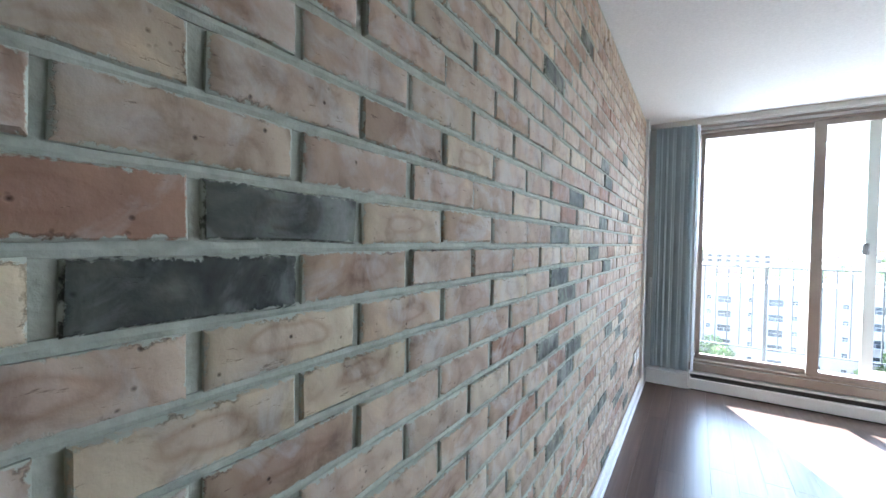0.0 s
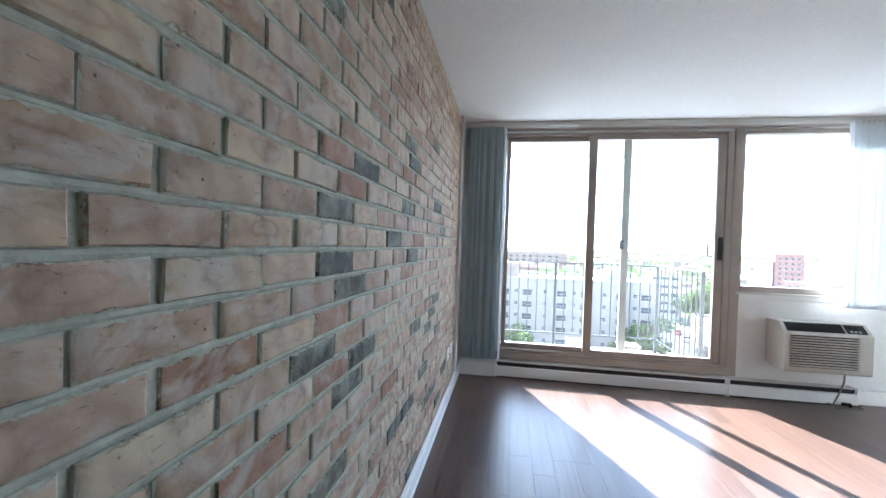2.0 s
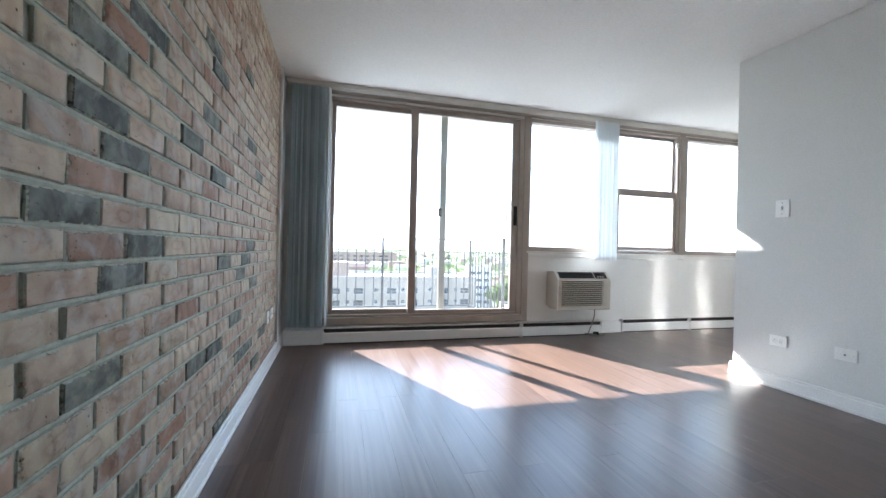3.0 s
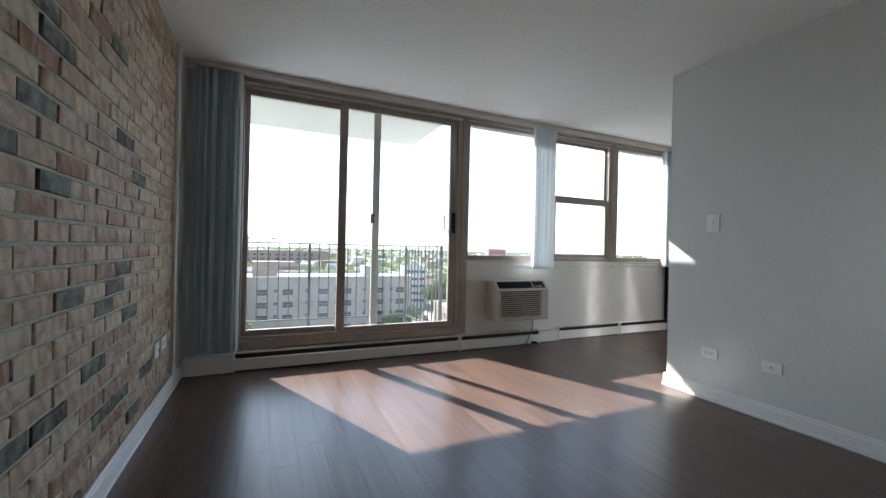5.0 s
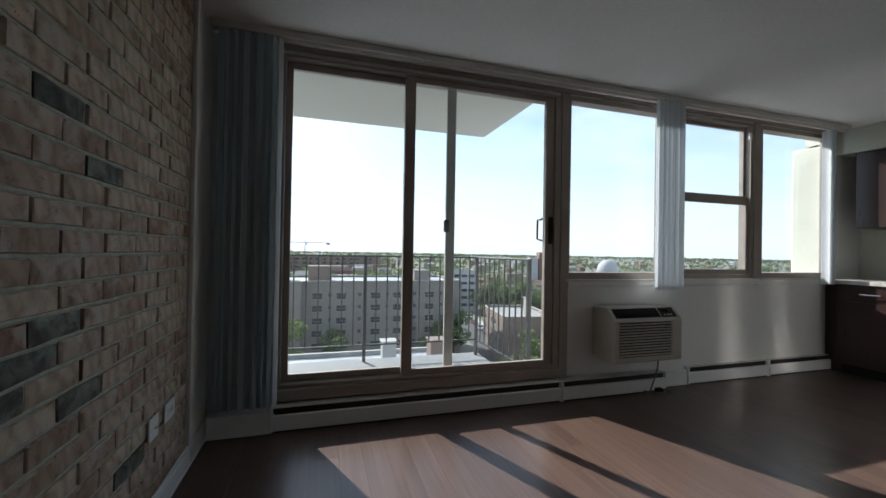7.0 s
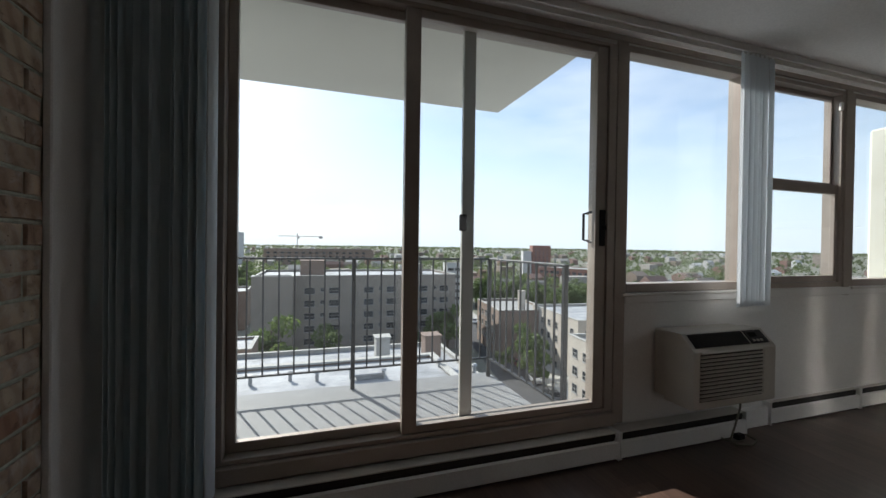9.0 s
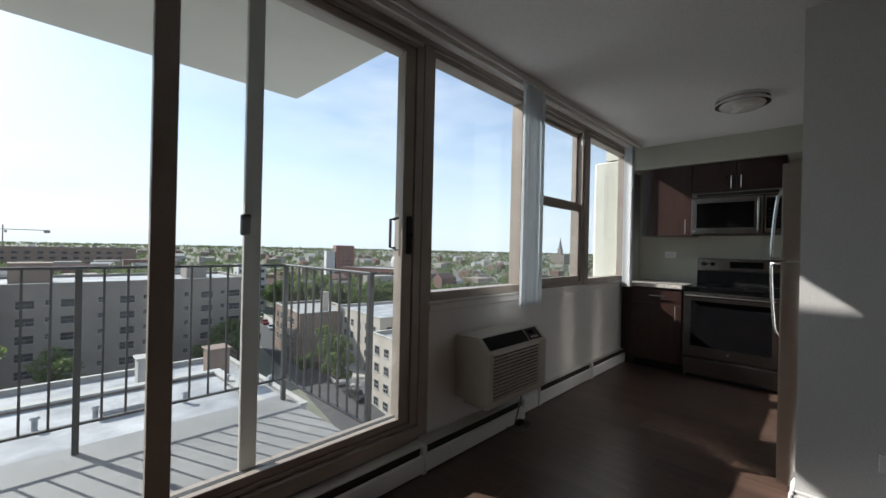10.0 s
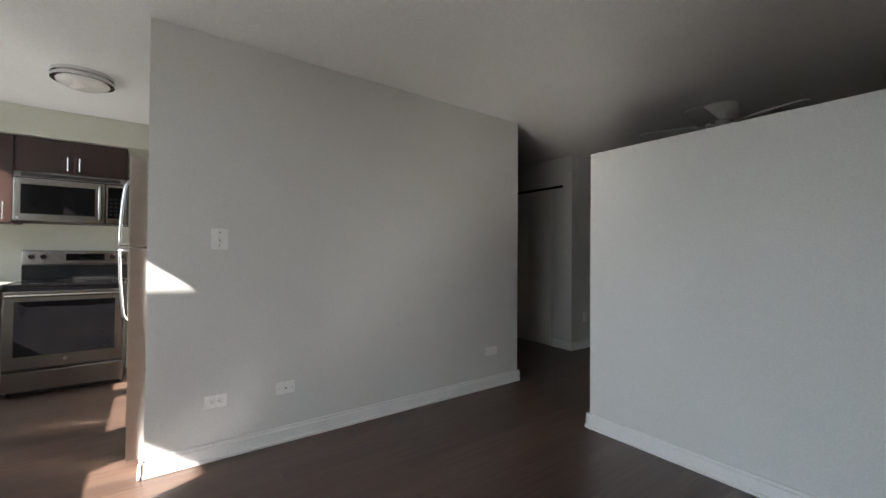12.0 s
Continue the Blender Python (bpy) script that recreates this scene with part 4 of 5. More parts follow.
fd = part("fridge_door", box(FX0, FX1, FY - 0.088, FY, 0.04, 1.205, bev=0.008, seg=2), M["steel_fridge"], fr, "brushed steel lower door")
zd = part("freezer_door", box(FX0, FX1, FY - 0.088, FY, 1.215, 1.725, bev=0.008, seg=2), M["steel_fridge"], fr, "brushed steel freezer door")
part("hinge_cap", box(FX1 - 0.06, FX1 - 0.01, FY - 0.07, FY - 0.02, 1.727, 1.745, bev=0.003), M["black"], fr)
for parent, split, end in ((fd, 1.195, 0.80), (zd, 1.225, 1.585)):
    pts = [(FX0 + 0.045, FY + 0.014 + 0.026 * math.cos(math.pi / 2 * k / 12) ** 0.8, split + (end - split) * k / 12) for k in range(12)]
    pts = [(FX0 + 0.045, FY, split)] + pts + [(FX0 + 0.045, FY, end)]
    part("handle", tube(bmesh.new(), pts, 0.008, 10), M["chrome"], parent, "curved chrome handle", smooth=True)

cl = thing("ceiling_light", (4.66, 5.547, CEIL), "flush round ceiling light with brushed rings", "ceiling light")
c3 = (4.66, 5.547, 0)
part("base_ring", lathe(bmesh.new(), [(0.150, 2.4395), (0.170, 2.4395), (0.172, 2.415), (0.150, 2.413)], c3, 40), M["chrome"], cl, "satin metal ring", smooth=True)
part("lower_ring", lathe(bmesh.new(), [(0.150, 2.402), (0.173, 2.402), (0.173, 2.382), (0.150, 2.380)], c3, 40), M["chrome"], cl, "satin metal ring", smooth=True)
part("diffuser", lathe(bmesh.new(), [(0.149, 2.436), (0.149, 2.384), (0.14, 2.366), (0.11, 2.352), (0.06, 2.343), (0.01, 2.341)], c3, 40), M["diffuser"], cl, "frosted glass bowl", smooth=True)

# ---- hallway and alcove ----
cd = thing("door_2", (4.2, 0.92, 0), "closed white closet doors under a dark header track", "closet door", "", "structure")
part("casing", box(4.21, 4.23, 0.922, 0.935, 0.0, 2.06), M["grey"], cd)
part("header_track", box(4.06, 4.95, 0.922, 0.945, 2.045, 2.075, bev=0.003), M["black"], cd, "dark header track")
for a in (4.24, 4.60, 4.96, 5.32):
    part("door_leaf", box(a, a + 0.355, 0.9225, 0.94, 0.012, 2.04, bev=0.003), M["white"], cd)
FAN = (2.19, 1.33, 0)
fan = thing("ceiling_fan", (2.19, 1.33, CEIL), "white ceiling fan mounted flush in the sleeping alcove", "ceiling fan")
part("housing", lathe(bmesh.new(), [(0.125, 2.438), (0.135, 2.425), (0.137, 2.36), (0.128, 2.33), (0.10, 2.305)], FAN, 32), M["fan"], fan, smooth=True)
part("motor_ring", lathe(bmesh.new(), [(0.095, 2.304), (0.10, 2.29), (0.09, 2.26), (0.05, 2.245), (0.02, 2.243)], FAN, 32), M["fan"], fan, smooth=True)
for k in range(5):
    a = radians(72 * k + 20)
    rot = Matrix.Translation((2.19, 1.33, 2.275)) @ Matrix.Rotation(a, 4, "Z") @ Matrix.Rotation(radians(10), 4, "X")
    bb = prism(bmesh.new(), [(0.16, -0.05), (0.55, -0.065), (0.60, -0.04), (0.60, 0.04), (0.55, 0.065), (0.16, 0.05)], "Z", -0.004, 0.004)
    bmesh.ops.transform(bb, matrix=rot, verts=bb.verts[:])
    bl = part("blade", bb, M["fan"], fan)
    ib = box(0.10, 0.20, -0.015, 0.015, -0.008, -0.0045)
    bmesh.ops.transform(ib, matrix=rot, verts=ib.verts[:])
    part("blade_iron", ib, M["fan"], bl)

# ---- balcony ----
BX0, BX1, BY1, BZ = -1.6, 2.49, 8.52, -0.09
solid("balcony_slab", box(BX0, BX1, OUT, BY1, BZ - 0.2, BZ, bev=0.01), M["deck"], "grey painted concrete balcony floor", "balcony floor", "structure")
sof = bmesh.new()
bx(sof, BX0, 2.468, OUT + 0.001, 8.33, 2.476, 2.765, bev=0.012)
solid("balcony_above", sof, M["soffit"], "cream painted underside of the balcony above", "balcony", "structure")
solid("balcony_side_wall", box(BX0 - 0.2, BX0, OUT, BY1, -3, 2.9), M["pier"], "cream masonry side wall of the balcony", "wall", "structure")
rail = thing("balcony_railing", (1.12, 8.40, BZ), "black painted iron balcony railing with square balusters", "railing")
RYB, RXB = 8.40, 2.43
part("top_rail", box(BX0, RXB + 0.02, RYB - 0.02, RYB + 0.02, 1.055, 1.072, bev=0.003), M["iron"], rail)
part("top_rail", box(RXB - 0.02, RXB + 0.02, 7.15, RYB - 0.021, 1.055, 1.072, bev=0.003), M["iron"], rail)
part("bottom_rail", box(BX0, RXB - 0.018, RYB - 0.012, RYB + 0.012, 0.085, 0.10), M["iron"], rail)
part("bottom_rail", box(RXB - 0.012, RXB + 0.012, 7.15, RYB - 0.018, 0.085, 0.10), M["iron"], rail)
for x, y in ((-0.22, RYB), (1.12, RYB), (RXB, RYB), (RXB, 7.17)):
    part("post", box(x - 0.017, x + 0.017, y - 0.017, y + 0.017, BZ, 1.054, bev=0.002), M["iron"], rail)
bal = mesh_of(box(-0.0065, 0.0065, -0.0065, 0.0065, 0.101, 1.054), "baluster", M["iron"], (0, 0, BZ))
for k in range(-22, 12):
    x = 1.12 + 0.1218 * k
    if k % 11 and x > BX0:
        b = new("baluster", bal)
        b.parent = rail
        b.location = (x - 1.12, 0, 0)
for k in range(1, 10):
    b = new("baluster", bal)
    b.parent = rail
    b.location = (RXB - 1.12, -0.123 * k, 0)
solid("outer_pier", box(5.73, 6.2, OUT + 0.001, 7.14, -8, 2.33, bev=0.02), M["pier"], "sunlit cream masonry pier outside the window", "pier", "structure")
solid("outer_beam", box(5.73, 6.2, OUT + 0.001, 7.0, 2.34, 2.9), M["pier"], "cream masonry over the pier", "pier", "structure")

# ---- the city outside ----
G = -25.0
M["ground"] = surface("city_ground", (0.10, 0.115, 0.07), (0.20, 0.19, 0.16), 0.03, 0.95, bump=0, fine=1.2)
M["asphalt"] = surface("asphalt", (0.045, 0.045, 0.047), (0.07, 0.07, 0.07), 0.4, 0.9, bump=0, fine=6)
M["concrete"] = surface("pale_concrete", (0.34, 0.33, 0.30), (0.44, 0.43, 0.40), 0.5, 0.9, bump=0, fine=8)
M["whiteroof"] = surface("white_roof_coat", (0.18, 0.19, 0.20), (0.45, 0.46, 0.47), 0.35, 0.75, bump=0, fine=3)
M["greyroof"] = surface("grey_gravel_roof", (0.22, 0.22, 0.215), (0.34, 0.335, 0.32), 0.4, 0.9, bump=0, fine=9)
M["greybrick"] = surface("grey_tan_brickwork", (0.215, 0.188, 0.162), (0.27, 0.235, 0.203), 0.35, 0.9, bump=0, fine=7)
M["creambrick"] = surface("cream_brickwork", (0.39, 0.35, 0.30), (0.47, 0.425, 0.365), 0.35, 0.9, bump=0, fine=7)
M["redbrick"] = surface("red_brickwork", (0.20, 0.095, 0.075), (0.26, 0.13, 0.10), 0.3, 0.9, bump=0, fine=6)
M["brownbrick"] = surface("brown_brickwork", (0.18, 0.13, 0.10), (0.24, 0.175, 0.14), 0.3, 0.9, bump=0, fine=6)
M["palewall"] = surface("pale_far_wall", (0.42, 0.42, 0.42), (0.5, 0.5, 0.49), 0.2, 0.9, bump=0, fine=4)
M["farglass"] = surface("dark_far_glass", (0.018, 0.02, 0.023), (0.045, 0.05, 0.056), 0.6, 0.2, bump=0, fine=3, vary=0.5, spec=0.25)
M["leaf"] = surface("tree_leaves", (0.06, 0.10, 0.025), (0.12, 0.17, 0.05), 0.35, 0.6, bump=0, fine=2.5)
M["leaf_far"] = surface("far_leaves", (0.08, 0.095, 0.055), (0.12, 0.135, 0.08), 0.03, 0.8, bump=0, fine=0.6)
for key in ("leaf", "leaf_far"):
    tn, tk = M[key].node_tree.nodes, M[key].node_tree.links
    tl, ad = tn.new("ShaderNodeBsdfTranslucent"), tn.new("ShaderNodeMixShader")
    tl.inputs["Color"].default_value = (0.14, 0.19, 0.06, 1)
    ad.inputs["Fac"].default_value = 0.4
    tk.new(tn["Principled BSDF"].outputs["BSDF"], ad.inputs[1])
    tk.new(tl.outputs["BSDF"], ad.inputs[2])
    tk.new(ad.outputs["Shader"], tn["Material Output"].inputs["Surface"])
M["bark"] = surface("bark", (0.07, 0.055, 0.04), (0.11, 0.09, 0.07), 3, 0.9, bump=0)
solid("ground", box(-4800, 4800, 20, 4800, G - 1, G), M["ground"], "flat green and grey city ground reaching the horizon", "ground", "structure")


def plot(bm, x0, x1, y0, y1, z0, z1, turn, c):
    bx(bm, x0, x1, y0, y1, z0, z1)
    bmesh.ops.transform(bm, matrix=Matrix.Translation(c) @ Matrix.Rotation(radians(turn), 4, "Z"), verts=bm.verts[:])
    return bm


def street(name, c, length, width, turn, material, label, lift=0.02):
    ob = solid(name, box(-width / 2, width / 2, 0, length, -0.05, 0), material, label, "road", "structure")
    ob.matrix_world = pose(c[0], c[1], G + lift + 0.05, 0, 0, turn)


def window_mesh(w, h, frame_mat):
    """A window with a light frame, a meeting rail and a sill, set on a wall that faces -y."""
    bm = bmesh.new()
    rect_frame(bm, -w / 2, w / 2, -h / 2, h / 2, -0.06, 0.02, 0.06, 0.06, 0.06, 0.06, 0)
    bx(bm, -w / 2 + 0.06, w / 2 - 0.06, -0.05, 0.0, -0.03, 0.03)
    bx(bm, -0.03, 0.03, -0.05, 0.0, -h / 2 + 0.06, -0.03)
    bx(bm, -w / 2 - 0.1, w / 2 + 0.1, -0.14, 0.02, -h / 2 - 0.12, -h / 2)
    return mesh_of(bm, "window", frame_mat), mesh_of(box(-w / 2 + 0.06, w / 2 - 0.06, -0.02, 0.0, -h / 2 + 0.06, h / 2 - 0.06), "pane", M["farglass"])


WINDOWS = {}


def building(name, c, turn, sx, sy, h, wall, roof, label, front=(), side=(), floors=0, first=0.8, pitch=2.9, group="", parapet=0.6, base=G, category="building"):
    """A flat-roofed block on c (front left corner), its front facing -y before the turn. front, side: (offset, width, height) of each window column; side is the face towards -x."""
    b = thing(name, (c[0], c[1], base), label, category, group)
    b.rotation_euler = (0, 0, radians(turn))

    def add(n, bm, mat, parent, lab=""):
        o = new(n, mesh_of(bm, n, mat))
        o.parent = parent
        return tagged(o, lab) if lab else o
    add("wall", box(0, sx, 0, sy, 0, h), wall, b)
    pw = bmesh.new()
    for q in ((0, sx, 0, 0.3), (0, sx, sy - 0.3, sy), (0, 0.3, 0.3, sy - 0.3), (sx - 0.3, sx, 0.3, sy - 0.3)):
        bx(pw, *q, h + 0.001, h + parapet)
    add("parapet", pw, wall, b)
    add("coping", rect_coping(sx, sy, h + parapet + 0.001), M["concrete"], b)
    add("roof", box(0.31, sx - 0.31, 0.31, sy - 0.31, h + 0.002, h + 0.12), roof, b)
    for cols, face in ((front, 0), (side, 1)):
        for off, w, wh in cols:
            key = (w, wh)
            if key not in WINDOWS:
                WINDOWS[key] = window_mesh(w, wh, M["greyroof"])
            for f in range(floors):
                z = h - first - wh / 2 - pitch * f
                if z < 1:
                    continue
                o = new("window", WINDOWS[key][0])
                o.parent = b
                o.matrix_basis = pose(off, 0, z) if face == 0 else pose(0, sy - off, z, 0, 0, -90)
                g = new("pane", WINDOWS[key][1])
                g.parent = o
    return b


def rect_coping(sx, sy, z):
    bm = bmesh.new()
    for q in ((-0.1, sx + 0.1, -0.1, 0.4), (-0.1, sx + 0.1, sy - 0.4, sy + 0.1), (-0.1, 0.4, 0.4, sy - 0.4), (sx - 0.4, sx + 0.1, 0.4, sy - 0.4)):
        bx(bm, *q, z, z + 0.12)
    return bm


def roof_box(name, x, y, z, sx, sy, h, mat, label, category="roof structure"):
    bm = bmesh.new()
    bx(bm, x, x + sx, y, y + sy, z, z + h, bev=0.04)
    bx(bm, x - 0.15, x + sx + 0.15, y - 0.15, y + sy + 0.15, z + h, z + h + 0.15, bev=0.03)
    return solid(name, bm, mat, label, category, "", (x, y, z))


# the long apartment block across the street
cols = [(11.4 + u, 2.3, 1.45) for u in (0.2, 5.6, 13.6, 19.0, 27.0, 32.4)] + [(11.4 + u, 0.9, 0.95) for u in (3.0, 9.8, 16.4, 23.2, 30.0)]
building("apartment_block", (-11.4, 100), 0, 47, 22, 18.2, M["greybrick"], M["whiteroof"], "long grey-tan brick apartment block with a white roof edge", front=cols, floors=6, first=2.1)
building("apartment_wing", (-11.5, 96.5), 0, 8.3, 3.4, 18.4, M["greybrick"], M["whiteroof"], "blank tan end wing of the apartment block", floors=0)
roof_box("lift_house", -2.0, 106, G + 18.35, 5.5, 6, 3.6, M["brownbrick"], "brick lift house on the apartment block roof")
roof_box("lift_house", 25, 108, G + 18.35, 4, 5, 2.6, M["greybrick"], "low roof house on the apartment block")
# low roofs in front
low1 = building("low_white_roof", (-40, 13), 0, 49.5, 20.5, 17.7, M["brownbrick"], M["whiteroof"], "low neighbouring wing with a white coated roof", parapet=0.25)
M["vent"] = surface("galvanised_vent", (0.25, 0.25, 0.25), (0.4, 0.4, 0.4), 4, 0.5, metal=0.4, bump=0)


def roof_vent(x, y, z):
    v = thing("roof_vent", (x, y, z), "small galvanised vent pipe on the white roof", "vent", "roof vents")
    part("pipe", cyl(bmesh.new(), (x, y, z + 0.25), 0.11, 0.5, "Z", 10), M["vent"], v)
    part("cap", cyl(bmesh.new(), (x, y, z + 0.56), 0.2, 0.12, "Z", 10, r2=0.12), M["vent"], v)


rz = G + 17.82
for k in range(11):
    roof_vent(-9 + 2.0 * k + random.uniform(-0.6, 0.6), 29.2 + random.uniform(-0.6, 2.6), rz)
roof_box("skylight", 3.4, 29.5, rz, 1.6, 1.0, 0.25, M["vent"], "flat metal roof hatch", "hatch")
building("parking_roof", (-42, 36), 0, 59, 20, 12.6, M["concrete"], M["whiteroof"], "long low garage with a white roof", parapet=0.5)
roof_box("roof_stack", 12.6, 46.5, G + 12.73, 1.8, 1.8, 3.4, M["brownbrick"], "square brown brick stack with a pale rim", "chimney")
roof_box("roof_stack", 7.4, 47.5, G + 12.73, 1.5, 1.5, 3.3, M["concrete"], "square pale stack on the white roof", "chimney")
building("small_brick_house", (-15.2, 62), 0, 8.4, 7.5, 11.8, M["brownbrick"], M["whiteroof"], "single storey brick building with a pale flat roof", parapet=0.4)
for x, y, w, d, h, mt, rf in ((-45, 66, 18, 14, 7, "brownbrick", "greyroof"), (-70, 80, 24, 20, 9, "redbrick", "greyroof"), (-52, 105, 24, 18, 10, "brownbrick", "whiteroof"), (-40, 135, 22, 15, 11, "brownbrick", "whiteroof"), (-75, 140, 26, 20, 8, "greybrick", "greyroof")):
    building("flat_roof_house", (x, y), random.uniform(-3, 3), w, d, h, M[mt], M[rf], "low flat-roofed brick building among trees", front=[(2 + 3.4 * k, 1.4, 1.4) for k in range(int(w / 3.6))], floors=int(h / 3), first=1.0, group="flat roofed houses")

# street on the far side and the cream blocks
street("road_side", (31, 30), 300, 8, -11, M["asphalt"], "grey side street between the buildings")
street("pavement_side", (36.5, 30), 300, 2.6, -11, M["concrete"], "pale concrete pavement beside the street", 0.10)
street("yard", (44.5, 52), 36, 10, -11, M["concrete"], "pale concrete yard between the cream buildings", 0.05)
street("road_front", (-90, 92), 112, 7, -90, M["asphalt"], "grey street before the apartment block")
building("cream_block", (49.5, 69), -7, 22, 21, 11.4, M["creambrick"], M["whiteroof"], "cream brick apartment building with a pale flat roof", front=[(2.2 + 3.3 * k, 1.3, 1.4) for k in range(6)], side=[(2.2 + 3.3 * k, 1.3, 1.4) for k in range(6)], floors=4, first=1.3, pitch=2.8)
building("cream_block", (38.5, 41), -7, 20, 19, 11.3, M["creambrick"], M["greyroof"], "cream brick apartment building along the side street", front=[(2.2 + 3.3 * k, 1.3, 1.4) for k in range(5)], side=[(2.0 + 3.0 * k, 1.5, 1.4) for k in range(6)], floors=4, first=1.2, pitch=2.8)
building("brown_block", (42.0, 88), -9, 13, 20, 10.6, M["brownbrick"], M["greyroof"], "brown brick building with a tall chimney", front=[], side=[(2.5 + 3.2 * k, 1.6, 1.5) for k in range(5)], floors=4, first=1.0, pitch=2.7)
roof_box("chimney", 49, 90.5, G + 10.6, 1.4, 1.4, 4.6, M["creambrick"], "pale brick chimney on the brown building", "chimney")
for z in range(4):
    balc = thing("stacked_balcony", (37.0, 43, G + 1.6 + 2.8 * z), "small concrete balcony on the cream building", "balcony", "stacked balconies")
    part("slab", box(36.9, 38.9, 42.2, 45.4, G + 1.5 + 2.8 * z, G + 1.7 + 2.8 * z), M["concrete"], balc)
    part("parapet", box(36.9, 37.05, 42.2, 45.4, G + 1.7 + 2.8 * z, G + 2.7 + 2.8 * z), M["greybrick"], balc)
building("shop_block", (84, 182), -35, 26, 9, 8.8, M["greybrick"], M["whiteroof"], "long low building with a white roof edge", front=[(2 + 3.5 * k, 2, 1.6) for k in range(7)], floors=2, first=1.4)
building("grey_midrise", (57, 170), -10, 10, 12, 17.5, M["palewall"], M["greyroof"], "grey mid-rise building with banded windows", front=[(1.8 + 3.2 * k, 2.6, 1.2) for k in range(3)], floors=5, first=1.2, pitch=3.2)
building("school_block", (147, 241), -71, 48, 25, 12, M["redbrick"], M["greyroof"], "wide red-brown brick school building", front=[(3 + 4.2 * k, 2.6, 1.9) for k in range(11)], floors=3, first=1.4, pitch=3.6)
building("brick_tower", (164, 277), -20, 14, 13, 26.5, M["redbrick"], M["greyroof"], "red brick tower rising over the neighbourhood", front=[(2.5 + 3 * k, 1.4, 1.6) for k in range(4)], side=[(2.5 + 3 * k, 1.4, 1.6) for k in range(3)], floors=8, first=1.6, pitch=3.1)
building("brick_tower_annex", (157.5, 280), -20, 6.4, 10, 22, M["palewall"], M["greyroof"], "pale stair wing of the brick tower")
building("hospital_block", (-190, 420), -4, 75, 50, 46, M["palewall"], M["greyroof"], "large pale institutional building far away", front=[(6 + 9 * k, 3, 2.4) for k in range(7)], floors=8, first=4, pitch=4.5)
roof_box("hospital_penthouse", -172, 428, G + 46.13, 16, 14, 5.5, M["palewall"], "pale plant room on the institutional building's roof")
roof_box("hospital_penthouse", -140, 432, G + 46.13, 20, 12, 3.2, M["palewall"], "pale low plant room on the institutional building's roof")
building("hospital_annex", (-118, 425), -4, 48, 40, 36, M["palewall"], M["greyroof"], "lower pale wing of the institutional building", front=[(4 + 6 * k, 3.6, 1.6) for k in range(7)], floors=7, first=3, pitch=4.2)
roof_box("plant_room", -160, 430, G + 46, 14, 14, 9, M["palewall"], "plant room on the institutional building roof")
building("long_brick_hall", (-55, 520), -3, 130, 40, 19, M["brownbrick"], M["greyroof"], "long dark brick hall far away", front=[(5 + 8 * k, 4, 2.4) for k in range(15)], floors=3, first=3, pitch=5)


# ---- parked cars on the side street ----
M["tyre"] = surface("tyre_rubber", (0.02, 0.02, 0.02), (0.03, 0.03, 0.03), 8, 0.8, bump=0)


def car(paint, label):
    """A parked saloon, 4.4 m long, lengthways along y."""
    c = thing("parked_car", (0, 0, 0), label, "car", "parked cars")
    body = part("body", prism(bmesh.new(), [(-2.2, 0.25), (-2.2, 0.7), (-1.9, 0.85), (-1.0, 0.92), (1.4, 0.92), (2.1, 0.86), (2.2, 0.7), (2.2, 0.25)], "X", -0.88, 0.88), paint, c)
    part("cabin", prism(bmesh.new(), [(-1.1, 0.921), (-0.5, 1.4), (0.9, 1.42), (1.55, 0.921)], "X", -0.74, 0.74), M["farglass"], c, "dark glass cabin")
    part("roof_panel", prism(bmesh.new(), [(-0.5, 1.405), (-0.4, 1.46), (0.8, 1.47), (0.9, 1.425)], "X", -0.72, 0.72), paint, c)
    for x in (-0.84, 0.84):
        for y in (-1.35, 1.35):
            part("wheel", cyl(bmesh.new(), (x, y, 0.32), 0.32, 0.2, "X", 14), M["tyre"], c)
    for x in (-0.6, 0.6):
        part("headlight", box(x - 0.16, x + 0.16, -2.22, -2.201, 0.6, 0.72), M["concrete"], body)
    return c


for k, (rgb, label) in enumerate((((0.02, 0.022, 0.025), "black parked saloon car by the kerb"), ((0.5, 0.5, 0.5), "silver parked saloon car by the kerb"), ((0.2, 0.03, 0.03), "dark red parked saloon car by the kerb"))):
    cm = car(surface("car_paint", rgb, rgb, 2, 0.3, bump=0, metal=0.3), label)
    for q in range(3):
        dist_ = 34 + 9.5 * k + 29 * q
        ang = radians(11)
        place = pose(31 + dist_ * math.sin(ang) + 2.8 * math.cos(ang), 30 + dist_ * math.cos(ang) - 2.8 * math.sin(ang), G + 0.075, 0, 0, -11)
        if q == 0:
            cm.matrix_basis = place
        else:
            copy_thing(cm, place)

# crane, dome and spire on the skyline
M["steel_far"] = surface("crane_steel", (0.18, 0.18, 0.18), (0.25, 0.25, 0.25), 0.5, 0.6, bump=0)
crane = thing("tower_crane", (-20, 600, G), "slender tower crane on the skyline", "crane")
part("mast", box(-20.5, -19.5, 599.5, 600.5, G, 16), M["steel_far"], crane)
part("jib", box(-45, 14, 599.6, 600.4, 11, 11.8), M["steel_far"], crane)
part("counterweight", box(9, 14, 599, 601, 8.5, 11), M["steel_far"], crane)
part("cab", box(-19, -17, 598.8, 600.3, 8, 10.5, bev=0.2), M["steel_far"], crane)
dome = thing("domed_hall", (195, 237, G), "pale round hall with a low dome", "building")
part("drum", cyl(bmesh.new(), (195, 237, G + 7.5), 7, 15, "Z", 32), M["palewall"], dome)
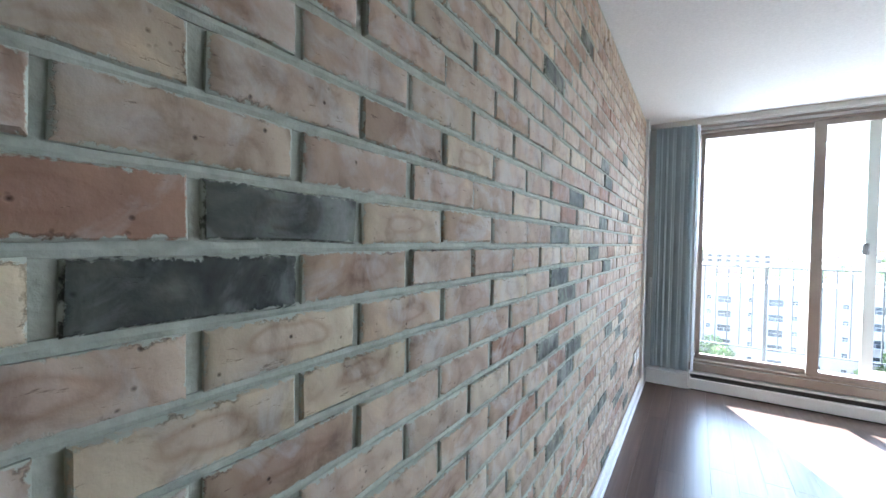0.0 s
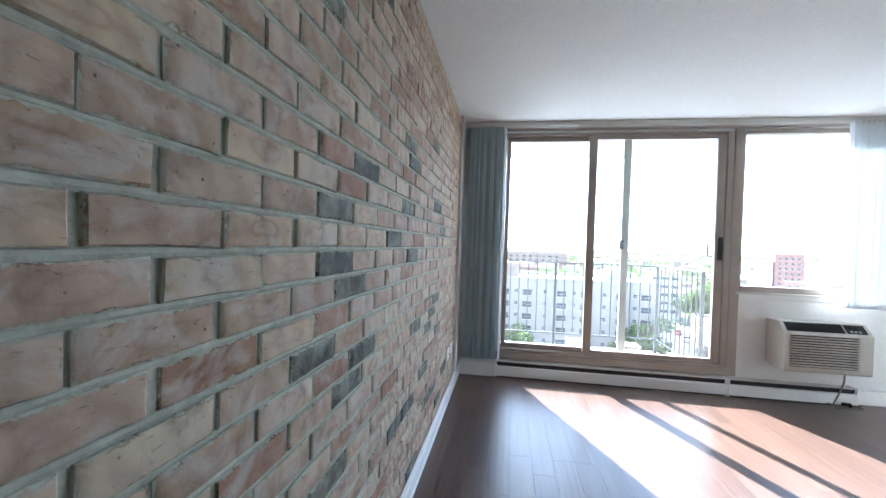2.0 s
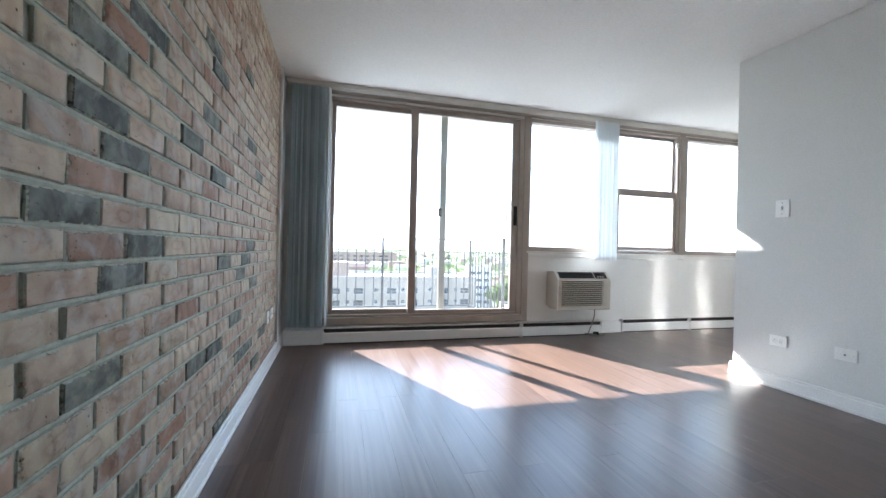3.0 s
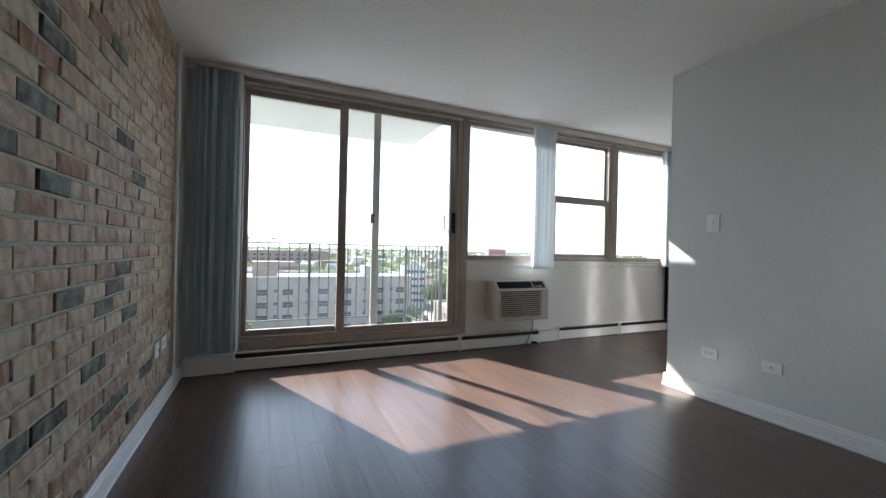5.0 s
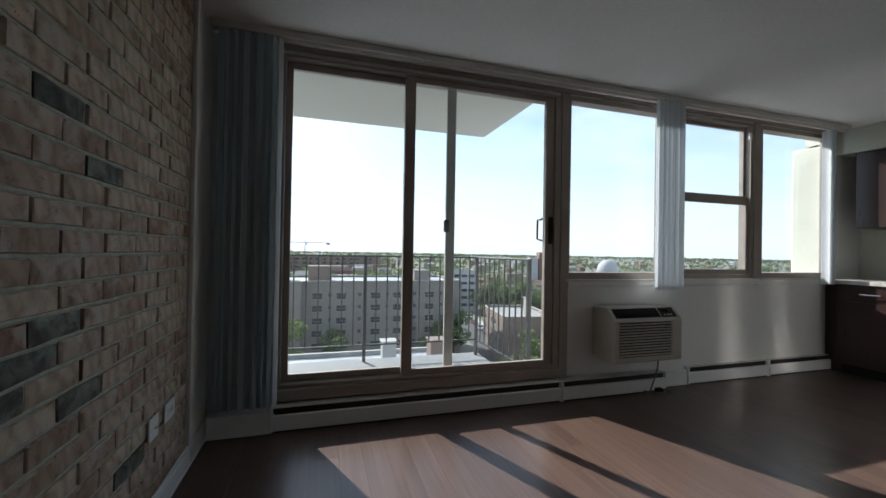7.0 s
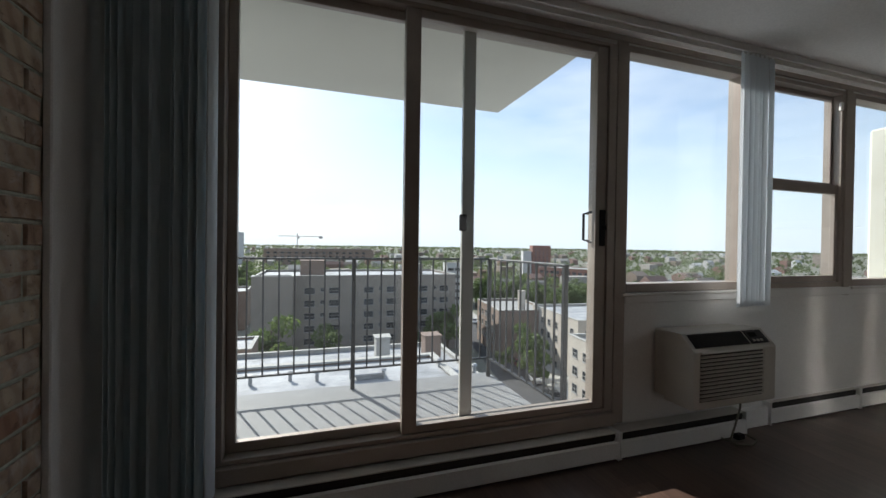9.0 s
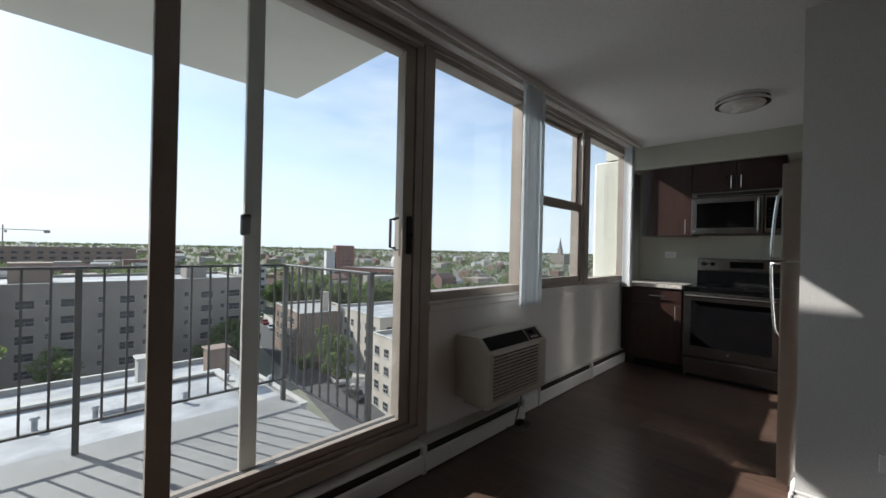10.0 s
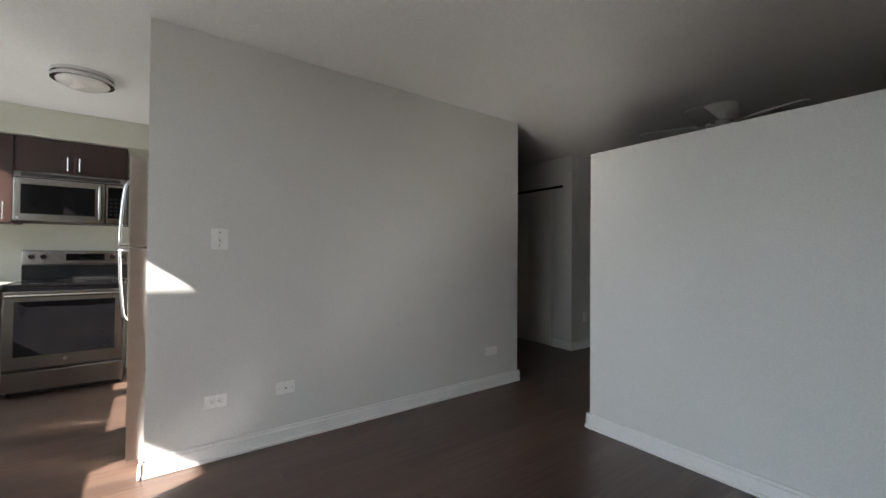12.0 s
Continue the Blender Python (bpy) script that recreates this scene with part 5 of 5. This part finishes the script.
part("dome", lathe(bmesh.new(), [(7.2, 15), (7.0, 16.8), (6.0, 19.4), (4.3, 21.4), (2.2, 22.5), (0.2, 22.8)], (195, 237, G), 36), M["palewall"], dome, smooth=True)
spire = thing("church", (760, 400, G), "distant church with a thin spire", "church")
part("nave", box(748, 780, 385, 415, G, G + 20), M["greybrick"], spire)
part("tower", box(756, 764, 396, 404, G + 20.01, G + 32), M["greybrick"], spire)
part("steeple", cyl(bmesh.new(), (760, 400, G + 44), 4.5, 24, "Z", 8, r2=0.1), M["steel_far"], spire)


# ---- trees ----
def leaf_cloud(rng, blobs, count, size):
    """Leaves as small tilted quads gathered in clumps."""
    pts = np.empty((count * 4, 3))
    for k in range(count):
        cx, cy, cz, r = blobs[rng.integers(len(blobs))]
        d = rng.normal(size=3)
        d /= np.linalg.norm(d)
        p = np.array((cx, cy, cz)) + d * r * rng.uniform(0.55, 1.05) * np.array((1, 1, 0.8))
        u = rng.normal(size=3)
        u /= np.linalg.norm(u)
        w = np.cross(u, rng.normal(size=3))
        w /= np.linalg.norm(w)
        s = size * rng.uniform(0.6, 1.4)
        pts[4 * k:4 * k + 4] = p - u * s, p - w * s * 0.6, p + u * s, p + w * s * 0.6
    return pts


def quads(name, pts, material):
    me = bpy.data.meshes.new(name)
    n = len(pts) // 4
    me.from_pydata(pts.tolist(), [], np.arange(4 * n).reshape(n, 4).tolist())
    me.materials.append(material)
    return me


def tree(seed, h, spread):
    rng = np.random.default_rng(seed)
    t = thing("tree", (0, 0, 0), "leafy green street tree with an uneven crown", "tree", "street trees")
    tr = bmesh.new()
    tube(tr, [(0, 0, 0), (0.1, 0, h * 0.2), (0.0, 0.15, h * 0.45), (0.1, 0.1, h * 0.8)], 0.16, 8)
    for v in tr.verts:
        f = 1.25 - v.co.z / h
        v.co.x, v.co.y = v.co.x * f * 1.3, v.co.y * f * 1.3
    part("trunk", tr, M["bark"], t)
    blobs = []
    for k in range(9):
        a, rr, z = rng.uniform(0, 6.28), rng.uniform(0.15, 0.75) * spread, h * rng.uniform(0.42, 0.92)
        x, y = rr * math.cos(a), rr * math.sin(a)
        part("limb", tube(bmesh.new(), [(0, 0, z * 0.55), (x * 0.5, y * 0.5, z * 0.8), (x, y, z)], 0.055, 6), M["bark"], t)
        blobs.append((x, y, z, spread * rng.uniform(0.28, 0.5)))
    o = new("crown", quads("crown", leaf_cloud(rng, blobs, 2200, 0.28), M["leaf"]))
    o.parent = t
    return t


TREES = [tree(11, 10, 4.2), tree(12, 8, 3.6), tree(13, 12, 5.0)]
spots = [(-5.5, 76, 1.45, 0), (-15, 80, 1.2, 1), (3, 87, 0.8, 1), (31, 92, 0.9, 0), (26, 93, 0.75, 1), (-26, 92, 1.0, 2), (-33, 98, 1.1, 0), (-30, 74, 0.9, 1), (-22, 112, 1.1, 2), (-38, 88, 1.0, 2), (40.5, 70, 0.7, 1), (43, 76, 0.75, 0), (39, 79, 0.5, 1), (-58, 92, 1.2, 2), (-64, 120, 1.2, 0), (-50, 126, 1.0, 2)]
for k in range(40):
    f = (k % 20) / 19
    spots.append((64 + 38 * f + (k // 20) * 8 + random.uniform(-2.5, 2.5), 158 - 56 * f + (k // 20) * 6 + random.uniform(-3, 3), random.uniform(0.8, 1.15), k % 3))
for k in range(30):
    spots.append((random.uniform(-110, 60), random.uniform(140, 230), random.uniform(0.9, 1.3), k % 3))
for k, (x, y, s, v) in enumerate(spots):
    m = pose(x, y, G, 0, 0, random.uniform(0, 360)) @ Matrix.Scale(s, 4)
    if k < 3:
        TREES[v if k == 0 else (1 if k == 1 else 2)].matrix_basis = m
    else:
        copy_thing(TREES[v], m)

rng = np.random.default_rng(5)
far = []
for k in range(9000):
    d = 190 + 4350 * rng.uniform() ** 1.9
    a = radians(rng.uniform(-50, 82))
    x, y = d * math.sin(a), d * math.cos(a)
    r = rng.uniform(2.5, 5.0) * (1 if d < 2200 else 1.6)
    n = 30 if d < 700 else 12
    s = 1.0 if d < 700 else 2.0 if d < 2200 else 4.0
    blobs = [(x + rng.normal() * r * 0.5, y + rng.normal() * r * 0.5, G + r * rng.uniform(0.7, 1.6), r * 0.7) for _ in range(3)]
    far.append(leaf_cloud(rng, blobs, n, s))
solid_far = new("far_trees", quads("far_trees", np.concatenate(far), M["leaf_far"]))
tagged(solid_far, "distant tree canopy spreading to the horizon", "trees", "", "stuff")
verts, faces = [], []
for k in range(420):
    d = 210 + 2000 * rng.uniform() ** 1.4
    a = radians(rng.uniform(-48, 82))
    x, y, w, e, h = d * math.sin(a), d * math.cos(a), rng.uniform(6, 18), rng.uniform(6, 14), rng.uniform(5, 11)
    o = len(verts)
    pitch = rng.uniform() < 0.5
    verts += [(x, y, G), (x + w, y, G), (x + w, y + e, G), (x, y + e, G), (x, y, G + h), (x + w, y, G + h), (x + w, y + e, G + h), (x, y + e, G + h)]
    faces += [(o, o + 1, o + 5, o + 4), (o + 1, o + 2, o + 6, o + 5), (o + 2, o + 3, o + 7, o + 6), (o + 3, o, o + 4, o + 7)]
    if pitch:
        verts += [(x, y + e / 2, G + h + 2.5), (x + w, y + e / 2, G + h + 2.5)]
        faces += [(o + 4, o + 5, o + 9, o + 8), (o + 6, o + 7, o + 8, o + 9), (o + 5, o + 6, o + 9), (o + 7, o + 4, o + 8)]
    else:
        faces.append((o + 4, o + 5, o + 6, o + 7))
M["farhouse"], hn, hl, hp = nodes_of("far_house_walls")
hr = ramp(hn, [(0.0, (0.30, 0.28, 0.25)), (0.3, (0.18, 0.11, 0.09)), (0.55, (0.36, 0.35, 0.33)), (0.75, (0.20, 0.16, 0.13)), (0.93, (0.5, 0.5, 0.49))])
hr.color_ramp.interpolation = "CONSTANT"
hl.new(hn.new("ShaderNodeNewGeometry").outputs["Random Per Island"], hr.inputs["Fac"])
hl.new(hr.outputs["Color"], hp.inputs["Base Color"])
hp.inputs["Roughness"].default_value = 0.85
fm = bpy.data.meshes.new("far_houses")
fm.from_pydata(verts, [], faces)
fm.materials.append(M["farhouse"])
tagged(new("far_houses", fm), "distant low houses scattered among the trees", "houses", "", "stuff")

# ---- floor boards ----
floor_ob = bpy.data.objects["floor"]
PW, PL = 0.127, 1.22
plank_mesh = {}


def plank(w, length):
    key = (round(w, 3), round(length, 3))
    if key not in plank_mesh:
        bm = bmesh.new()
        g = 0.0004
        vs = [[bm.verts.new((x, y, z)) for x, y in ((i, i), (w - i, i), (w - i, length - i), (i, length - i))] for i, z in ((g, -0.011), (g, 0.0))]
        for a, b in zip(vs, vs[1:]):
            for k in range(4):
                bm.faces.new((a[k], a[(k + 1) % 4], b[(k + 1) % 4], b[k]))
        bm.faces.new(vs[1])
        plank_mesh[key] = mesh_of(bm, "floorboard", M["floor"])
    return plank_mesh[key]


rest_v, rest_f = [], []
starts = [random.choice((0.0, 0.3, 0.55, 0.8, 1.0)) for _ in range(70)]
ncol = int(math.ceil(7.2 / PW))
for c in range(ncol):
    x = PW * c
    w = min(PW, 7.2 - x)
    y = WALL - 0.002
    first = PL - starts[c % 70] * 0.9
    while y > BACK + 0.01:
        length = min(first, y - BACK)
        first = PL
        y -= length
        if length < 0.03:
            break
        if y + length > 2.0 and x < 6.1 and (x < 3.55 or y + length > 4.5):
            b = new("floorboard", plank(w, length))
            b.parent = floor_ob
            b.location = (x, y, 0)
        else:
            o = len(rest_v)
            rest_v += [(x + i, y + i, z) if k == 0 else (x + w - i, y + i, z) if k == 1 else (x + w - i, y + length - i, z) if k == 2 else (x + i, y + length - i, z) for i, z in ((0.0004, -0.011), (0.0004, 0.0)) for k in range(4)]
            rest_f += [(o + 4, o + 5, o + 6, o + 7)] + [(o + k, o + (k + 1) % 4, o + 4 + (k + 1) % 4, o + 4 + k) for k in range(4)]
rm = bpy.data.meshes.new("floorboards_rear")
rm.from_pydata(rest_v, [], rest_f)
rm.materials.append(M["floor"])
rb = new("floorboards_rear", rm)
rb.parent = floor_ob
tagged(rb, "", "", "", "stuff")

# ---- brick wall ----
backing = solid("wall_brick", box(-0.25, -0.0078, BACK, 6.37, 0, CEIL - 0.002), M["mortar"], "exposed old common brick wall with grey mortar", "wall", "structure")
CH, CL, ROW0 = 0.0735, 0.2185, 1.352
JB, JH = 0.0104, 0.0104
DARK = {(0, 0), (1, 0), (0, 5), (-2, 6), (2, 5), (3, 6), (5, 5), (6, 6), (7, 6), (10, 5), (12, 8), (11, 11), (7, 10), (8, 11), (6, 12), (7, 12), (9, 13), (16, 13), (14, 11), (14, 14), (-2, 12), (-7, 12), (-7, 5), (1, 8), (-1, 9), (2, 9), (17, 10), (15, 6), (-4, 9), (-11, 7)}
RED = {(0, -1), (4, 3), (7, 4), (4, 5), (-1, 6), (3, 9), (1, 10), (-3, 9), (14, 7), (13, 6), (15, 12)}


def brick_shape(seed, length, height):
    """One brick face with chipped, rounded edges; its middle lies on the wall's face."""
    r = random.Random(seed)
    bm = bmesh.new()
    rows = []
    ys = (-0.5, -0.36, 0.0, 0.33, 0.5)
    for kind in range(3):
        ring = []
        ins = (0.0, 0.0010, 0.0055)[kind] * (1 if kind < 2 else r.choice((0.7, 1.0, 1.5)))
        dep = (-0.03, -0.0035, 0.0)[kind]
        outline = [(u * length, -height / 2) for u in ys] + [(u * length, height / 2) for u in ys[::-1]]
        for j, (y, z) in enumerate(outline):
            rr = random.Random(seed * 100 + j)
            jy, jz = rr.uniform(-0.002, 0.0018), rr.uniform(-0.0022, 0.002)
            sy = -1 if y > 0 else (1 if y < 0 else 0)
            if abs(y) < length * 0.45:
                sy = 0
            sz = -1 if z > 0 else 1
            ring.append(bm.verts.new((dep + (r.uniform(-0.0008, 0.0012) if kind else 0), y + jy + sy * ins, z + jz + sz * ins)))
        rows.append(ring)
    n = len(rows[0])
    for a, b in zip(rows, rows[1:]):
        for k in range(n):
            bm.faces.new((a[k], a[(k + 1) % n], b[(k + 1) % n], b[k]))
    t = rows[2]
    for k in range(4):
        bm.faces.new((t[k], t[k + 1], t[8 - k], t[9 - k]))
    return bm


def mortar_bed(z):
    """One bed joint, tooled nearly flush, with a wavy face."""
    bm = bmesh.new()
    r = random.Random(int(z * 1000) + 77)
    prev = None
    count = int((6.352 - BACK) / 0.045)
    for k in range(count + 1):
        y = BACK + (6.352 - BACK) * k / count
        half = JB / 2 + 0.0008
        d = -0.0032 + r.uniform(-0.0012, 0.0008)
        ring = [bm.verts.new((x, y, zz)) for x, zz in ((-0.010, z - half - 0.001), (d - 0.0022, z - half + r.uniform(-0.0012, 0.0008)), (d, z + r.uniform(-0.001, 0.001)), (d - 0.0018, z + half + r.uniform(-0.0008, 0.0012)), (-0.010, z + half + 0.001))]
        if prev:
            for a in range(4):
                bm.faces.new((prev[a], ring[a], ring[a + 1], prev[a + 1]))
        prev = ring
    bmesh.ops.recalc_face_normals(bm, faces=bm.faces[:])
    return bm


for m in range(-15, 20):
    z = ROW0 - CH * (m + 0.5)
    if 0.02 < z < CEIL - 0.02:
        part("mortar_bed", mortar_bed(z), M["mortar"], backing)

shapes = {}
for kind in ("brick", "brick_dark", "brick_red"):
    shapes[kind] = [mesh_of(brick_shape(s, CL - JH, CH - JB), "brick", M[kind], smooth=True) for s in range(8)]
rest = {"brick": bmesh.new(), "brick_dark": bmesh.new(), "brick_red": bmesh.new()}
YEND = 6.352
for m in range(-15, 20):
    zc = ROW0 - CH * m
    z0, z1 = max(0.0, zc - (CH - JB) / 2), min(CEIL - 0.004, zc + (CH - JB) / 2)
    if z1 - z0 < 0.015:
        continue
    for n in range(-16, 20):
        y0 = (2.562 if m % 2 == 0 else 2.460) + CL * n + JH / 2
        y1 = min(y0 + CL - JH, YEND)
        r = random.random()
        dy = random.gauss(0, 0.0025)
        px, tz, ty = random.uniform(-0.002, 0.0025), random.gauss(0, 0.35), random.gauss(0, 0.5)
        if y1 - y0 < 0.03:
            continue
        kind = "brick_dark" if (m, n) in DARK or (r < 0.02 and (n > 8 or m > 9)) else "brick_red" if (m, n) in RED or r > 0.975 else "brick"
        s = (m * 7 + n * 3) % 8
        whole = y1 - y0 > CL - JH - 0.002 and z1 - z0 > CH - JB - 0.002
        if whole and -1 <= n <= 7:
            b = new("brick", shapes[kind][s])
            b.parent = backing
            b.matrix_basis = pose(px, (y0 + y1) / 2 + dy, zc + random.gauss(0, 0.0008), tz, 0, ty)
        else:
            bm = rest[kind]
            cut = brick_shape(s + 20, y1 - y0, z1 - z0)
            bmesh.ops.transform(cut, matrix=pose(px, (y0 + y1) / 2, (z0 + z1) / 2, tz * (1 if whole else 0), 0, ty), verts=cut.verts[:])
            tmp = bpy.data.meshes.new("tmp")
            cut.to_mesh(tmp)
            cut.free()
            bm.from_mesh(tmp)
            bpy.data.meshes.remove(tmp)
for kind, mat in (("brick", "brick_rest"), ("brick_dark", "brick_rest_dark"), ("brick_red", "brick_rest_red")):
    ob = new("bricks_beyond", mesh_of(rest[kind], "bricks_beyond", M[mat], smooth=True))
    ob.parent = backing
    tagged(ob, "", "", "", "stuff")
